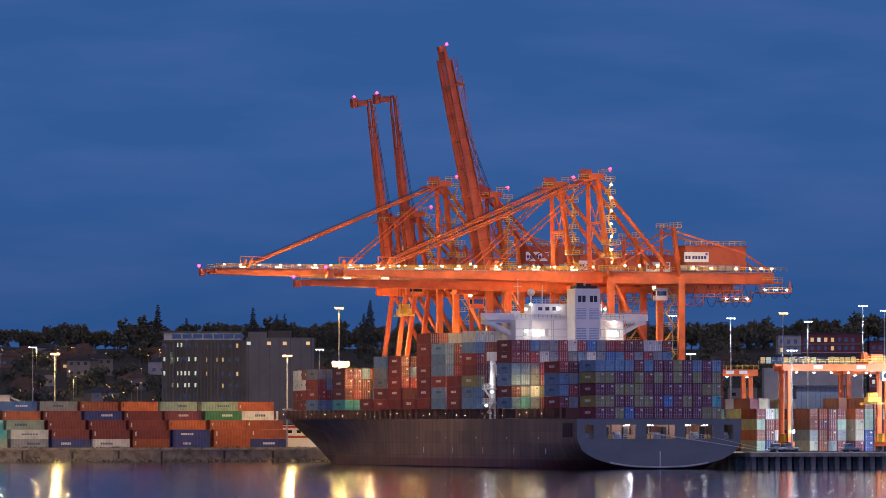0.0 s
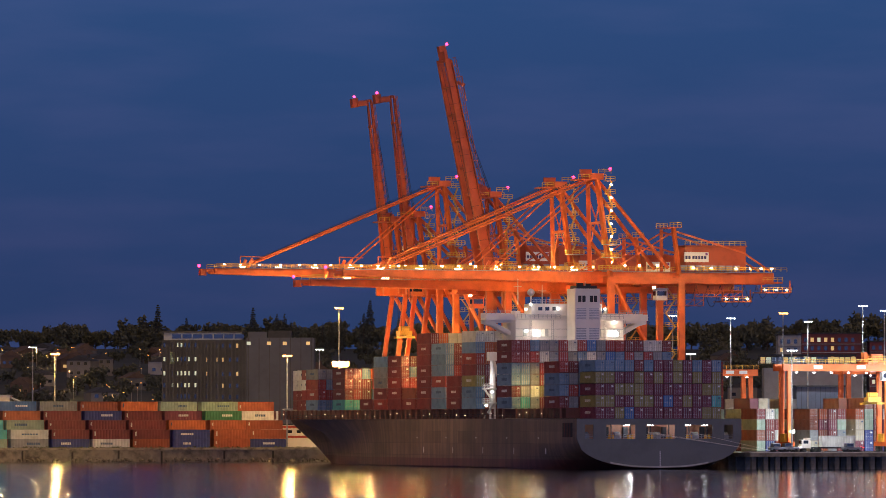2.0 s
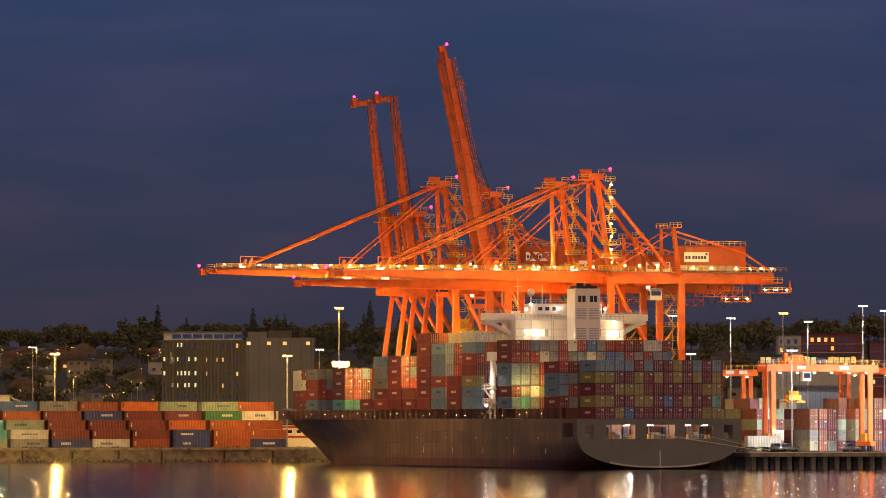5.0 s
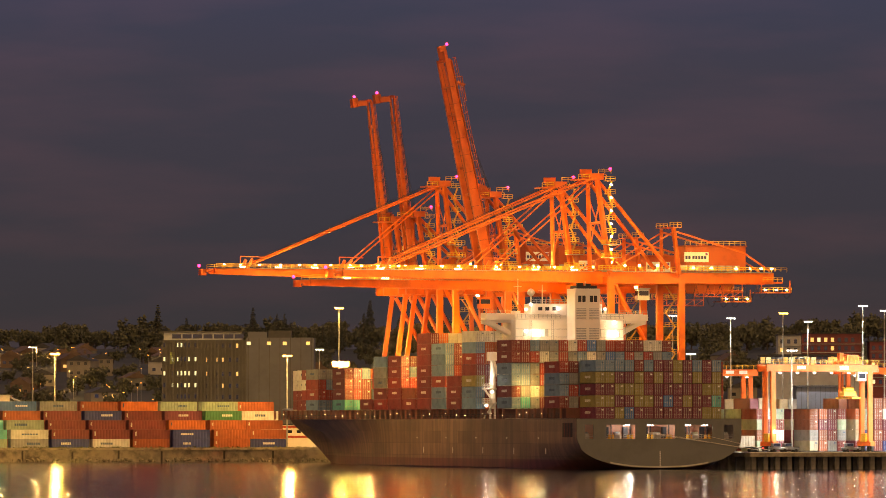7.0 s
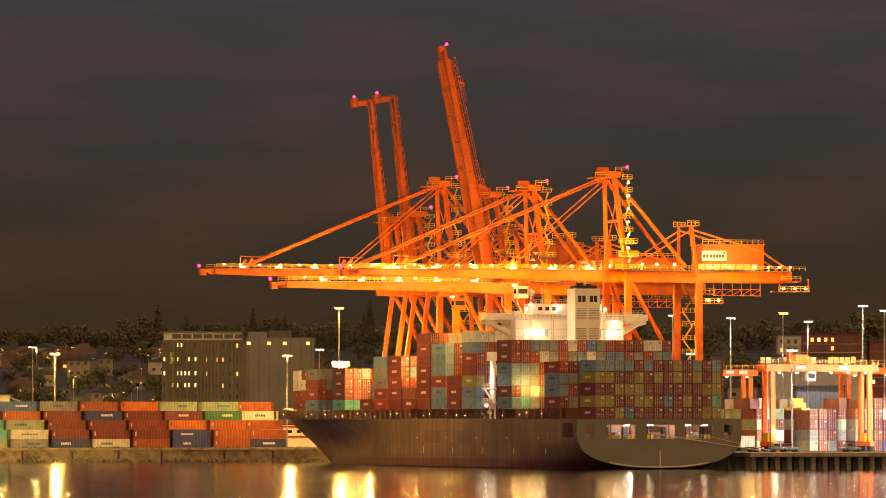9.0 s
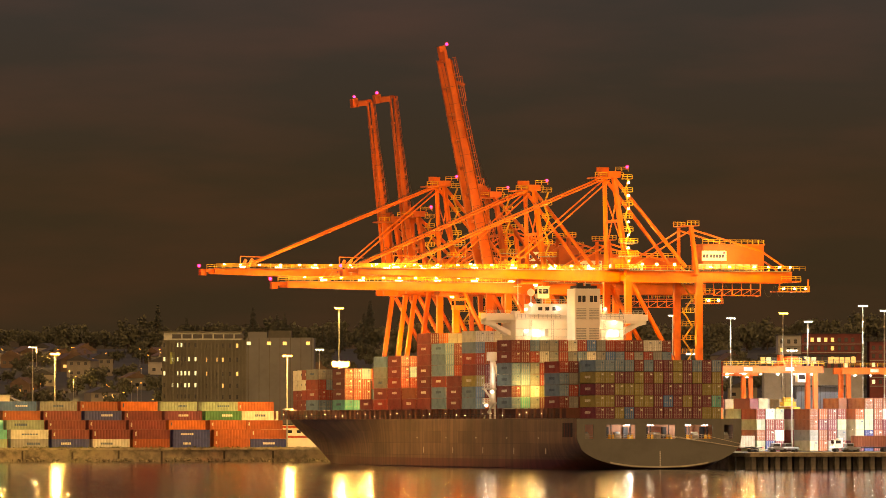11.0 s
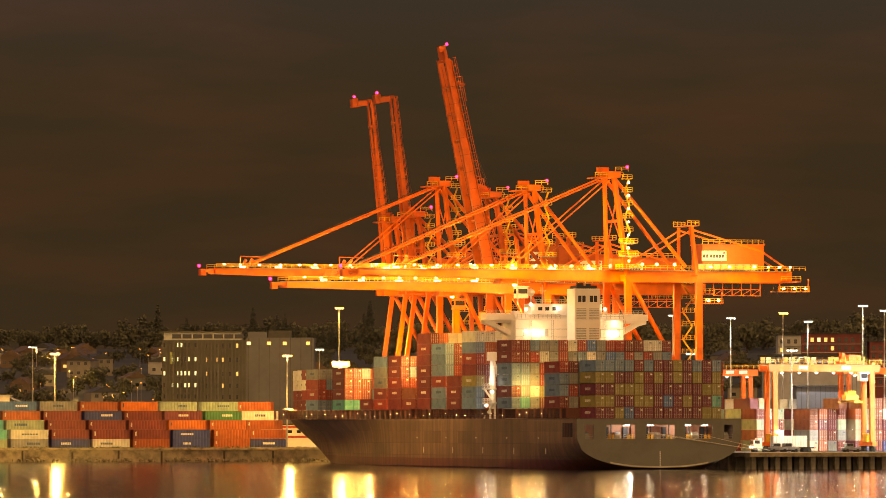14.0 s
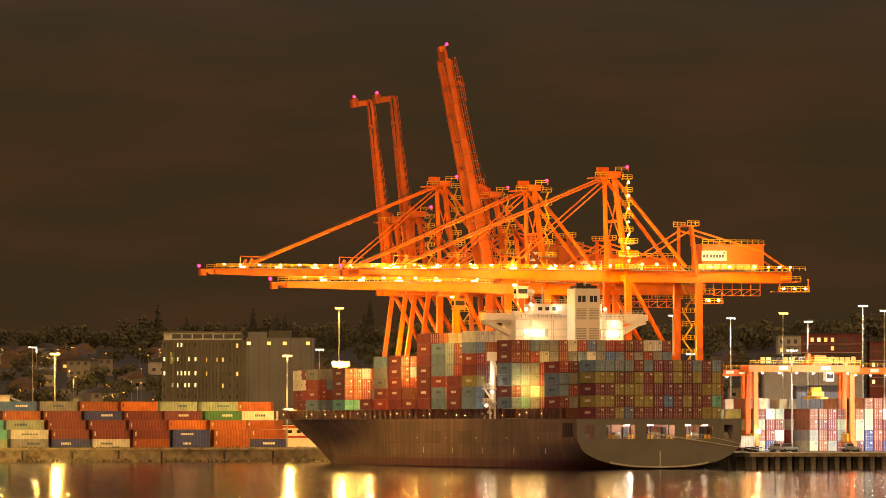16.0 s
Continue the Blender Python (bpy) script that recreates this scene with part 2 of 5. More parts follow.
def slab(name, corners, z0, z1, material, label, category):
    """A flat-topped solid over corners given on the port's axes."""
    b = bmesh.new()
    low = [b.verts.new((x, y, z0)) for x, y in corners]
    high = [b.verts.new((x, y, z1)) for x, y in corners]
    b.faces.new(high)
    b.faces.new(low[::-1])
    k = len(corners)
    for i in range(k):
        b.faces.new((low[i], low[(i + 1) % k], high[(i + 1) % k], high[i]))
    ob = new(name, mesh_of(name, b, material))
    ob.matrix_world = PORT
    return tagged(ob, label, category, kind="structure")


slab("ground", [(45, 14), (2600, 14), (2600, 3300), (-2600, 3300), (-2600, 365), (45, 365)], -3, QUAY_Z - 0.02, ASPHALT,
     "dark asphalt of the container yard reaching inland", "ground")
slab("quay_wall", [(-2600, 363.2), (39.2, 363.2), (39.2, 14), (45, 14), (45, 365), (-2600, 365)], -3, QUAY_Z, CONCRETE,
     "weathered concrete quay wall along the slip", "quay")


def pier_end():
    """The open-piled end of the pier: deck, beam, fender piles."""
    pier = thing("pier", PORT, "concrete pier deck on dark square piles over the water", "pier", kind="structure")
    part("deck", one(box, (339.2, 6, QUAY_Z - 0.45), (600, 16, 0.9)), CONCRETE, pier)
    part("edge_beam", one(box, (339.2, -1.6, QUAY_Z + 0.12), (600, 0.5, 0.28)), paint("pale_kerb_paint", (0.6, 0.57, 0.5), 0.7), pier, "pale kerb beam along the edge")
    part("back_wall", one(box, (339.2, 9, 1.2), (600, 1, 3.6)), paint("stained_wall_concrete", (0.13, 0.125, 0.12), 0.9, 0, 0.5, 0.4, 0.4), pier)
    pile = mesh_of("pile", one(box, (0, 0, 0.5), (1.1, 1.1, 5.2)), paint("wet_pile_concrete", (0.16, 0.15, 0.14), 0.8, 0, 0.6, 0.6, 0.5))
    for i in range(26):
        for j in range(2):
            o = new("pile", pile)
            o.parent, o.location = pier, (40.4 + i * 3.1, -0.6 + j * 4, 0)


pier_end()


def quay_face():
    """Coping, stained panels, fender timbers and rubble along the far quay."""
    q = thing("quay_face", PORT, "weathered concrete quay face with coping, fender timbers and rubble", "quay", kind="structure")
    part("coping", one(box, (-80, 363.1, QUAY_Z - 0.05), (236, 0.9, 0.7)), paint("coping_concrete", (0.32, 0.28, 0.21), 0.9, 0, 0.8, 0.6, 0.6), q)
    timber = mesh_of("fender_timber", one(box, (0, -0.25, 2.0), (0.45, 0.5, 3.4)), paint("wet_timber", (0.05, 0.04, 0.03), 0.9, 0, 0.5, 1.5, 0.6))
    rng = random.Random(8)
    for i in range(15):
        put(timber, q, (-196 + i * 15.5 + rng.uniform(-6, 6), 363.1, rng.uniform(-0.9, -0.3)))
    b = bmesh.new()
    for i in range(420):
        c = Vector((rng.uniform(-198, 37), 362.6 + rng.uniform(-1.6, 0.2), rng.uniform(-0.1, 0.75)))
        k = rng.uniform(0.3, 0.95)
        bmesh.ops.create_icosphere(b, subdivisions=1, radius=1, matrix=Matrix.Translation(c) @ Euler((rng.random() * 3, rng.random() * 3, 0)).to_matrix().to_4x4() @ Matrix.Diagonal((k, k * 0.7, k * 0.5, 1)))
    tagged(part("rubble", b, paint("shore_rubble", (0.22, 0.19, 0.14), 0.9, 0, 0.6, 0.8, 0.6), q), kind="stuff")
    b = bmesh.new()
    for i in range(260):
        x = rng.uniform(-60, 36)
        clump(b, (x, 363.4 + rng.uniform(-0.3, 0.5), QUAY_Z + 0.25), 0.45, rng, 3)
    tagged(part("weeds", b, paint("quay_weeds", (0.10, 0.11, 0.03), 0.9, 0, 0.4, 1), q), kind="stuff")


quay_face()


# ---- shipping containers ----
CW, CH, CL = 2.38, 2.79, 12.19
COLOURS = {
    "maroon": (0.19, 0.034, 0.036), "rust": (0.36, 0.092, 0.035), "red": (0.32, 0.045, 0.035), "sky": (0.15, 0.245, 0.38),
    "grey": (0.24, 0.25, 0.26), "navy": (0.035, 0.05, 0.21), "olive": (0.26, 0.225, 0.075), "white": (0.66, 0.66, 0.62),
    "green": (0.05, 0.20, 0.09), "teal": (0.10, 0.42, 0.40), "beige": (0.48, 0.43, 0.32), "orange": (0.55, 0.14, 0.035),
    "purple": (0.165, 0.034, 0.062), "blue": (0.06, 0.16, 0.42), "brown": (0.25, 0.085, 0.05), "sage": (0.30, 0.38, 0.29)}
NAMED = {"sky": "dull blue", "navy": "navy blue", "rust": "rust-red", "olive": "olive green", "sage": "grey-green", "teal": "turquoise"}
BODY, DOORS, MARKS = {}, {}, {}


def container_bmesh(bm, length=CL):
    """A corrugated steel box with corner posts, rails and recessed ribbed sides."""
    w, h = CW, CH
    for sx in (-1, 1):
        for y in (0.09, length - 0.09):
            box(bm, (sx * (w / 2 - 0.08), y, h / 2), (0.16, 0.18, h - 0.02))
        for z in (0.09, h - 0.08):
            box(bm, (sx * (w / 2 - 0.06), length / 2, z), (0.12, length - 0.36, 0.16))
    for y in (0.09, length - 0.09):
        for z in (0.09, h - 0.08):
            box(bm, (0, y, z), (w - 0.32, 0.16, 0.16))
    # ribbed side walls: a folded sheet
    n = 12
    for sx in (-1, 1):
        pts = []
        for i in range(n):
            y0, st = 0.18 + i * (length - 0.36) / n, (length - 0.36) / n
            pts += [(sx * (w / 2 - 0.02), y0), (sx * (w / 2 - 0.02), y0 + st * 0.42), (sx * (w / 2 - 0.075), y0 + st * 0.55), (sx * (w / 2 - 0.075), y0 + st * 0.87)]
        low = [bm.verts.new((x, y, 0.14)) for x, y in pts]
        high = [bm.verts.new((x, y, h - 0.14)) for x, y in pts]
        for i in range(len(pts) - 1):
            q = (low[i], low[i + 1], high[i + 1], high[i])
            bm.faces.new(q if sx > 0 else q[::-1])
    box(bm, (0, length / 2, h / 2), (w - 0.24, length - 0.3, h - 0.06))


def container_meshes(colour):
    if colour not in BODY:
        m = paint("container_" + colour, COLOURS[colour], 0.55, 0, 0.4, 0.45, 0.2)
        BODY[colour] = mesh_of("shipping_container", one(container_bmesh), m)
        b = bmesh.new()
        box(b, (0, 0.0, 0), (0.98, 0.06, 2.4))
        for z in (-0.95, 0.0, 0.95):
            box(b, (0.0, -0.04, z), (0.95, 0.03, 0.09))
        plain = len(b.faces)
        for x in (-0.28, 0.24):
            tube(b, (x, -0.05, -1.2), (x, -0.05, 1.2), 0.04, n=6)
            box(b, (x, -0.06, -0.35), (0.3, 0.05, 0.09))
            for z in (-1.15, -0.5, 0.5, 1.15):
                box(b, (x, -0.06, z), (0.14, 0.06, 0.12))
        b.faces.ensure_lookup_table()
        for f in b.faces[plain:]:
            f.material_index = 1
        DOORS[colour] = mesh_of("door", b, m, STEEL)
        for side in ("side", "end"):
            b = bmesh.new()
            wide = 4.4 if side == "side" else 0.42
            for i in range(6):
                box(b, ((i - 2.5) * wide / 6, 0, 0), (wide / 8.2, 0.02, 0.62 if side == "side" else 0.16))
            light = sum(COLOURS[colour]) < 0.72
            MARKS[colour, side] = mesh_of("marking", b, paint("marking_white" if light else "marking_dark", (0.75, 0.75, 0.72) if light else (0.05, 0.10, 0.2), 0.6))
    return BODY[colour]


def container(m, colour, group, doors=False, mark="", where="stacked among others"):
    """One 40-foot container whose base centre of the near end is at m, lying along its y axis."""
    ob = new("shipping_container", container_meshes(colour))
    ob.matrix_world = m
    word = NAMED.get(colour, colour)
    tagged(ob, f"{word} steel shipping container {where}", "container", group)
    if doors:
        for x in (-0.55, 0.55):
            d = new("door", DOORS[colour])
            d.parent, d.location = ob, (x, -0.02, CH / 2)
        if mark:
            k = new("marking", MARKS[colour, "end"])
            k.parent, k.location, k.scale = ob, (0.62, -0.075, CH * 0.78), (1.3, 1, 2.2)
    if mark == "side":
        k = new("marking", MARKS[colour, "side"])
        k.parent, k.location, k.rotation_euler = ob, (-CW / 2 - 0.012, CL * 0.5, CH * 0.55), (0, 0, radians(-90))
    return ob


def pick(rng, table):
    return rng.choices([c for c, _ in table], [n for _, n in table])[0]


FORE = [("maroon", 8), ("sky", 3), ("red", 2), ("grey", 1), ("purple", 3), ("rust", 3), ("olive", 1), ("navy", 2), ("orange", 1)]
PALE = [("white", 3), ("grey", 3), ("sky", 2), ("maroon", 2), ("red", 2)]
GREY_TOP = [("sky", 3), ("grey", 3), ("maroon", 6), ("red", 3), ("purple", 3), ("navy", 1), ("white", 0.6), ("rust", 2)]


def packed(rows, words):
    """The many containers that stand packed behind others, one mesh for each colour."""
    for colour in sorted({c for _, c in rows}):
        b = bmesh.new()
        for m, c in rows:
            if c == colour:
                box(b, m @ Vector((0, CL / 2, CH / 2)), (CW, CL, CH - 0.03), m.to_3x3())
        container_meshes(colour)
        ob = new("container_stack", mesh_of("container_stack", b, MATS["container_" + colour]))
        tagged(ob, f"{NAMED.get(colour, colour)} {words}", "containers", kind="stuff")


SHORT = {"M": "maroon", "S": "sky", "R": "red", "G": "grey", "W": "white", "P": "purple", "O": "olive", "B": "blue", "T": "teal", "N": "brown", "V": "navy"}
# colours tier by tier from the deck up, column by column from the outer side
LAST_BAY = ("PPOBPPPPPPPOO", "OOPPOOPBPOPPT", "PPOOOPPPPPPOO", "OOPPOMOPOPOPO", "SSSSMSPPOPSPS")
AFT_BAY = ("STGM", "MGWORMMS", "SSGRRMSG", "SSGRMRSG", "MMRWGRGSWGBSRGRGS", "MMSGGRWRBGRRMMWWM")
SECOND_BAY = ("MGMM", "SRSG", "SGGS", "RMSR")
# outermost column of each bay forward of the bridge
SIDES = ("SSOMRS", "MMMMMM", "SSRSSS", "MMMMMM", "MNMMM", "MMRMM", "RMGGS", "MRMM", "MRRM", "TMMM", "MRRG", "SRRG", "MRWM", "MMWW", "MMWW")
# columns missing from a bay, and the tier from which they are missing
GAPS = {1: (2, 3), 4: (2, 2), 7: (3, 1), 8: (3, 0), 10: (2, 0)}


def ship_cargo():
    rng = random.Random(7)
    at = lambda v, u, z: PORT @ Matrix.Translation((v, u, z))
    rest = []
    # the last bay, flush with the transom
    for i in range(13):
        for k in range(5):
            container(at(1.25 + i * 2.5, 0.3, 12.35 + k * 2.88), SHORT[LAST_BAY[k][i]], "containers on the ship", True, "side" if i == 0 else "end" if rng.random() < 0.7 else "", "in the ship's last bay")
    # two full-width bays in front of it
    for u, base, tiers in ((13.2, 15.0, SECOND_BAY), (52.0, 15.0, AFT_BAY)):
        for i in range(17):
            for k, row in enumerate(tiers):
                m = at(-3.75 + i * 2.5, u, base + k * 2.88)
                if (u == 13.2 and i > 3) or (u == 52.0 and i > 4 and k < 3):
                    rest.append((m, "maroon"))
                    continue
                c = SHORT[row[i]] if i < len(row) else pick(rng, GREY_TOP)
                container(m, c, "containers on the ship", True, "side" if i == 0 else "end" if rng.random() < 0.6 else "", "on the ship's deck")
    # the bays forward of the bridge
    for b, side in enumerate(SIDES):
        u = 82 + b * 13.4
        pinch = max(0, b - 11)
        for k in range(len(side)):
            for i in range(pinch, 17 - pinch):
                gap, low = GAPS.get(b, (0, 9))
                if i < gap and k >= low:
                    continue
                m = at(-3.75 + i * 2.5, u, 15.0 + k * 2.85)
                before = GAPS.get(b - 1, (0, 9))
                if i < pinch + 1 or (i == gap and k >= low) or (i < before[0] and k >= before[1]) or b == 0 and i < 3:
                    c = SHORT[side[k]] if i == pinch or b > 0 and rng.random() < 0.45 else pick(rng, FORE if b < 11 else PALE)
                    container(m, c, "containers on the ship", True, "side" if rng.random() < 0.75 else "", "on the ship's deck")
                elif k == len(side) - 1 or i == 16 - pinch:
                    rest.append((m, pick(rng, FORE)))
    # tall starboard stacks that show above
    for i, c in enumerate(["maroon", "orange", "beige", "beige", "sage"]):
        container(at(-3.75 + i * 2.5, 122.2, 15.0 + 6 * 2.85), c, "containers on the ship", True, "", "on top of the deck stack")
    for i in range(3):
        container(at(-3.75 + i * 2.5, 82, 15.0 + 6 * 2.85), "white", "containers on the ship", True, "end", "on top of the deck stack")
    for b, i0, i1, ks in ((1, 9, 16, (6,)), (2, 10, 16, (6,)), (3, 8, 16, (6,))):
        for i in range(i0, i1):
            for k in ks:
                rest.append((at(-3.75 + i * 2.5, 82 + b * 13.4, 15.0 + k * 2.85), rng.choice(["beige", "orange", "grey", "maroon"])))
    packed(rest, "containers packed across the ship's deck")


ship_cargo()


# ---- the ship ----
def hull_bmesh(bm):
    """Lofted hull: stations along the ship, from the flat transom to the raked and flared stem."""
    mid, half = 16.25, 21.2
    stations = []
    for u in (-0.3, 0.4, 2, 4, 7, 10, 15, 20, 26, 32, 38, 45, 60, 90, 120, 140, *range(150, 286, 8), *range(287, 327, 3), 326):
        t = max(0.0, (u - 205) / 121)
        deck = half * (1 - max(0.0, (u - 200) / 126) ** 3.0)
        wl = half * max(0.0, 1 - max(0.0, (u - 140) / 145) ** 2.0)
        top = 12.4 + 2.6 * min(1, max(0, u - 262) / 12) + 0.8 * t * t
        # the counter stern rises clear of the water
        keel = -6.0
        if u < 45:
            s = 1 - u / 45
            keel = -6 + 6.3 * s ** 1.4
        rise = max(keel, -6)
        if u > 285:
            rise = -1.5 + (top + 1.2) * (u - 285) / 41
        row = []
        for f in (0.0, 0.015, 0.04, 0.08, 0.13, 0.19, 0.26, 0.34, 0.43, 0.53, 0.65, 0.8, 1.0):
            z = rise + (top - rise) * f
            if u < 45:
                s = max(0.0, 1 - u / 45)
                q = min(1.0, (z - rise) / (7.8 - rise))
                g = (1 - (1 - q) ** 2.3) ** (1 / 2.3)
                w = half * ((1 - s) * min(1, 0.8 + 2.6 * f) + s * g)
            else:
                z01 = min(1, max(0, z / top))
                w = wl + (deck - wl) * z01 ** 3.0
                if z < 0:
                    w = wl * (0.75 + 0.25 * (1 + z / 6))
            if u > 285 and f == 0.0:
                w = 0.02
            row.append((w, z))
        stations.append((u, row))
    rings = []
    for u, row in stations:
        u += 0.27 * max(0.0, u - 285)
        port = [bm.verts.new((mid - w, u, z)) for w, z in row]
        star = [bm.verts.new((mid + w, u, z)) for w, z in row]
        rings.append((port, star))
    for (p0, s0), (p1, s1) in zip(rings, rings[1:]):
        for i in range(len(p0) - 1):
            bm.faces.new((p0[i], p0[i + 1], p1[i + 1], p1[i]))
            bm.faces.new((s0[i], s1[i], s1[i + 1], s0[i + 1]))
        bm.faces.new((p0[-1], s0[-1], s1[-1], p1[-1]))
        bm.faces.new((p0[0], p1[0], s1[0], s0[0]))
    for ring in (rings[-1],):
        p, s = ring
        for i in range(len(p) - 1):
            bm.faces.new((p[i], p[i + 1], s[i + 1], s[i]))
    bmesh.ops.recalc_face_normals(bm, faces=list(bm.faces))
    for e in bm.edges:
        if len(e.link_faces) == 2 and e.calc_face_angle() > 0.5:
            e.smooth = False
    return stations[0][1]


def ship():
    sh = thing("container_ship", PORT, "large dark-hulled container ship with a white bridge moored at the quay", "ship")
    bm = bmesh.new()
    aft = hull_bmesh(bm)
    for f in bm.faces:
        f.smooth = True
    part("hull", bm, HULL, sh, "dark painted steel hull")
    # transom plate with mooring openings cut through it: columns of plate between the openings
    mid = 16.25
    holes = [(-18.0, 2.2), (-9.9, 7.4), (0.35, 7.4), (10.2, 7.0), (17.9, 2.3)]
    zlo, zhi, ztop = 7.5, 10.9, 12.35
    edges = sorted({-21.2, 21.2, *[c - w / 2 for c, w in holes], *[c + w / 2 for c, w in holes]})

    def low_edge(x):
        """Height of the counter's rounded lower edge."""
        best = 12.0
        for (w0, z0), (w1, z1) in zip(aft, aft[1:]):
            if w0 <= abs(x) <= w1:
                best = z0 + (z1 - z0) * (abs(x) - w0) / max(1e-6, w1 - w0)
        return min(best, zlo) if abs(x) > aft[0][0] else aft[0][1]

    bm = bmesh.new()

    def plate(x0, x1, f0, f1):
        n = max(1, int((x1 - x0) / 1.2))
        for i in range(n):
            a, b = x0 + (x1 - x0) * i / n, x0 + (x1 - x0) * (i + 1) / n
            if f1(a) - f0(a) < 0.01 and f1(b) - f0(b) < 0.01:
                continue
            v = [bm.verts.new((mid + x, y, z)) for y in (-0.32, -0.05) for x, z in ((a, f0(a)), (b, f0(b)), (b, f1(b)), (a, f1(a)))]
            for q in ((0, 1, 2, 3), (7, 6, 5, 4), (0, 4, 5, 1), (1, 5, 6, 2), (2, 6, 7, 3), (3, 7, 4, 0)):
                bm.faces.new([v[j] for j in q])

    plate(-21.2, 21.2, low_edge, lambda x: zlo)
    plate(-21.2, 21.2, lambda x: zhi, lambda x: ztop)
    solid = [(a, b) for a, b in zip(edges, edges[1:]) if not any(abs((a + b) / 2 - c) < w / 2 for c, w in holes)]
    for a, b in solid:
        plate(a, b, lambda x: zlo, lambda x: zhi)
    part("transom", bm, TRANSOM, sh, "grey-green flat transom with lit mooring openings")
    bm2 = bmesh.new()
    for i in range(28):
        a, b = -12.6 + i * 0.9, -11.7 + i * 0.9
        v = [bm2.verts.new((mid + x, -0.345, z)) for x, z in ((a, low_edge(a) + 0.03), (b, low_edge(b) + 0.03), (b, low_edge(b) + 0.42), (a, low_edge(a) + 0.42))]
        bm2.faces.new(v)
    part("waterline_stripe", bm2, paint("pale_stripe_paint", (0.42, 0.40, 0.37), 0.6), sh, "pale scuffed stripe along the counter")
    part("draught_mark", many([(box, (mid + 0.2, -0.35, 0.9 + i * 0.42), (0.32, 0.04, 0.2)) for i in range(9)]), PANEL, sh, "white draught marks")
    for dx in (-12.3, -7.4, -2.2, 2.6, 7.8, 12.5):
        part("bollard", many([(tube, (mid + dx, 1.4, 7.4), (mid + dx, 1.4, 8.5), 0.32, None, 10), (tube, (mid + dx + 0.9, 1.4, 7.4), (mid + dx + 0.9, 1.4, 8.5), 0.32, None, 10), (box, (mid + dx + 0.45, 1.4, 7.45), (1.9, 0.8, 0.15))]), YELLOW, sh, "paired yellow mooring bollards")
        part("pipe_stanchion", many([(tube, (mid + dx + 2.0, 6, 7.4), (mid + dx + 2.0, 6, 11), 0.14, None, 6), (box, (mid + dx + 1.2, 7.5, 9.0), (1.1, 0.8, 2.6))]), DARK, sh)
    part("opening_rail", many([(rail, (mid + c - w / 2, -0.1, zlo - 0.05), (mid + c + w / 2, -0.1, zlo - 0.05), 1.0, 1.3, 0.03) for c, w in holes]), STEEL, sh)
    # mooring deck inside
    part("mooring_deck", many([(box, (mid, 4.5, 7.3), (39, 8, 0.2)), (box, (mid, 8.6, 9.6), (39, 0.2, 4.6))]), paint("mooring_deck_paint", (0.34, 0.16, 0.09), 0.6), sh, "rust-brown mooring deck")
    for c, w in holes:
        part("winch", many([(tube, (mid + c - 0.7, 3, 8.4), (mid + c + 0.7, 3, 8.4), 0.75, None, 12), (box, (mid + c, 3.2, 7.9), (2.0, 1.2, 0.9))]), STEEL, sh, "grey mooring winch")
    for c in (-8.2, -2.0, 7.6, 12.0):
        part("deck_lamp", one(box, (mid + c, 0.6, 10.75), (1.4, 0.4, 0.2)), WHITE_BULB, sh, "glowing deck lamp")
    for v, z in ((13, 9.1), (13.2, 8.8), (24, 9.1)):
        part("mooring_line", many([(tube, (mid + v - 16, -0.4, z), (40.0 + v * 0.2, -0.8, QUAY_Z + 0.6), 0.06, None, 5)]), paint("pale_rope", (0.55, 0.52, 0.45), 0.9), sh, "pale mooring rope")
    # hatch coaming and lashing posts along the deck edge
    part("hatch_coaming", one(box, (mid, 177, 13.7), (38, 186, 2.4)), paint("deck_red_brown", (0.16, 0.06, 0.045), 0.6), sh, "red-brown hatch coaming")
    part("hatch_coaming", one(box, (mid, 38, 13.7), (39, 50, 2.4)), MATS["deck_red_brown"], sh)
    post = mesh_of("lashing_post", one(box, (0, 0, 1.25), (0.5, 0.5, 2.5)), MATS["deck_red_brown"])
    for i in range(54):
        o = new("lashing_post", post)
        o.parent, o.location = sh, (-4.4, 14 + i * 5.1 if i < 8 else 60 + (i - 8) * 4.8, 12.45)
    part("deck_rail", many([(rail, (-4.85, 14, 12.45), (-4.85, 270, 12.45), 1.1, 3.0, 0.04)]), DARK, sh, "dark deck edge railing")
    bulb = mesh_of("deck_lamp", one(box, (0, 0, 0), (0.11, 0.11, 0.11)), WORK_BULB)
    for i in range(24):
        o = new("deck_lamp", bulb)
        o.parent, o.location = sh, (-4.75, 28 + i * 10.3 + 2.5 * math.sin(i * 2.3), 13.6 + 0.35 * math.sin(i * 1.7))
    # stern side opening, its shade a flat dark panel, and painted marks along it
    side = part("side_opening", one(box, (mid - 21.2, 6.8, 9.6), (0.16, 7.6, 3.5)), DARK, sh, "dark panel for the shaded mooring opening in the hull side")
    for k in range(3):
        part("stanchion", one(tube, (mid - 21.32, 4.6 + k * 2.2, 7.9), (mid - 21.32, 4.6 + k * 2.2, 11.3), 0.12, None, 6), MATS["deck_red_brown"], side)
    tick = mesh_of("hull_mark", one(box, (0, 0, 0), (0.05, 0.35, 1.5)), PANEL)
    dot = mesh_of("hull_mark", one(box, (0, 0, 0), (0.05, 0.8, 0.3)), PANEL)
    for k in range(5):
        put(tick, sh, (mid - 21.23, 24 + k * 26.0, 4.4))
        put(dot, sh, (mid - 21.23, 30 + k * 26.0, 7.6))
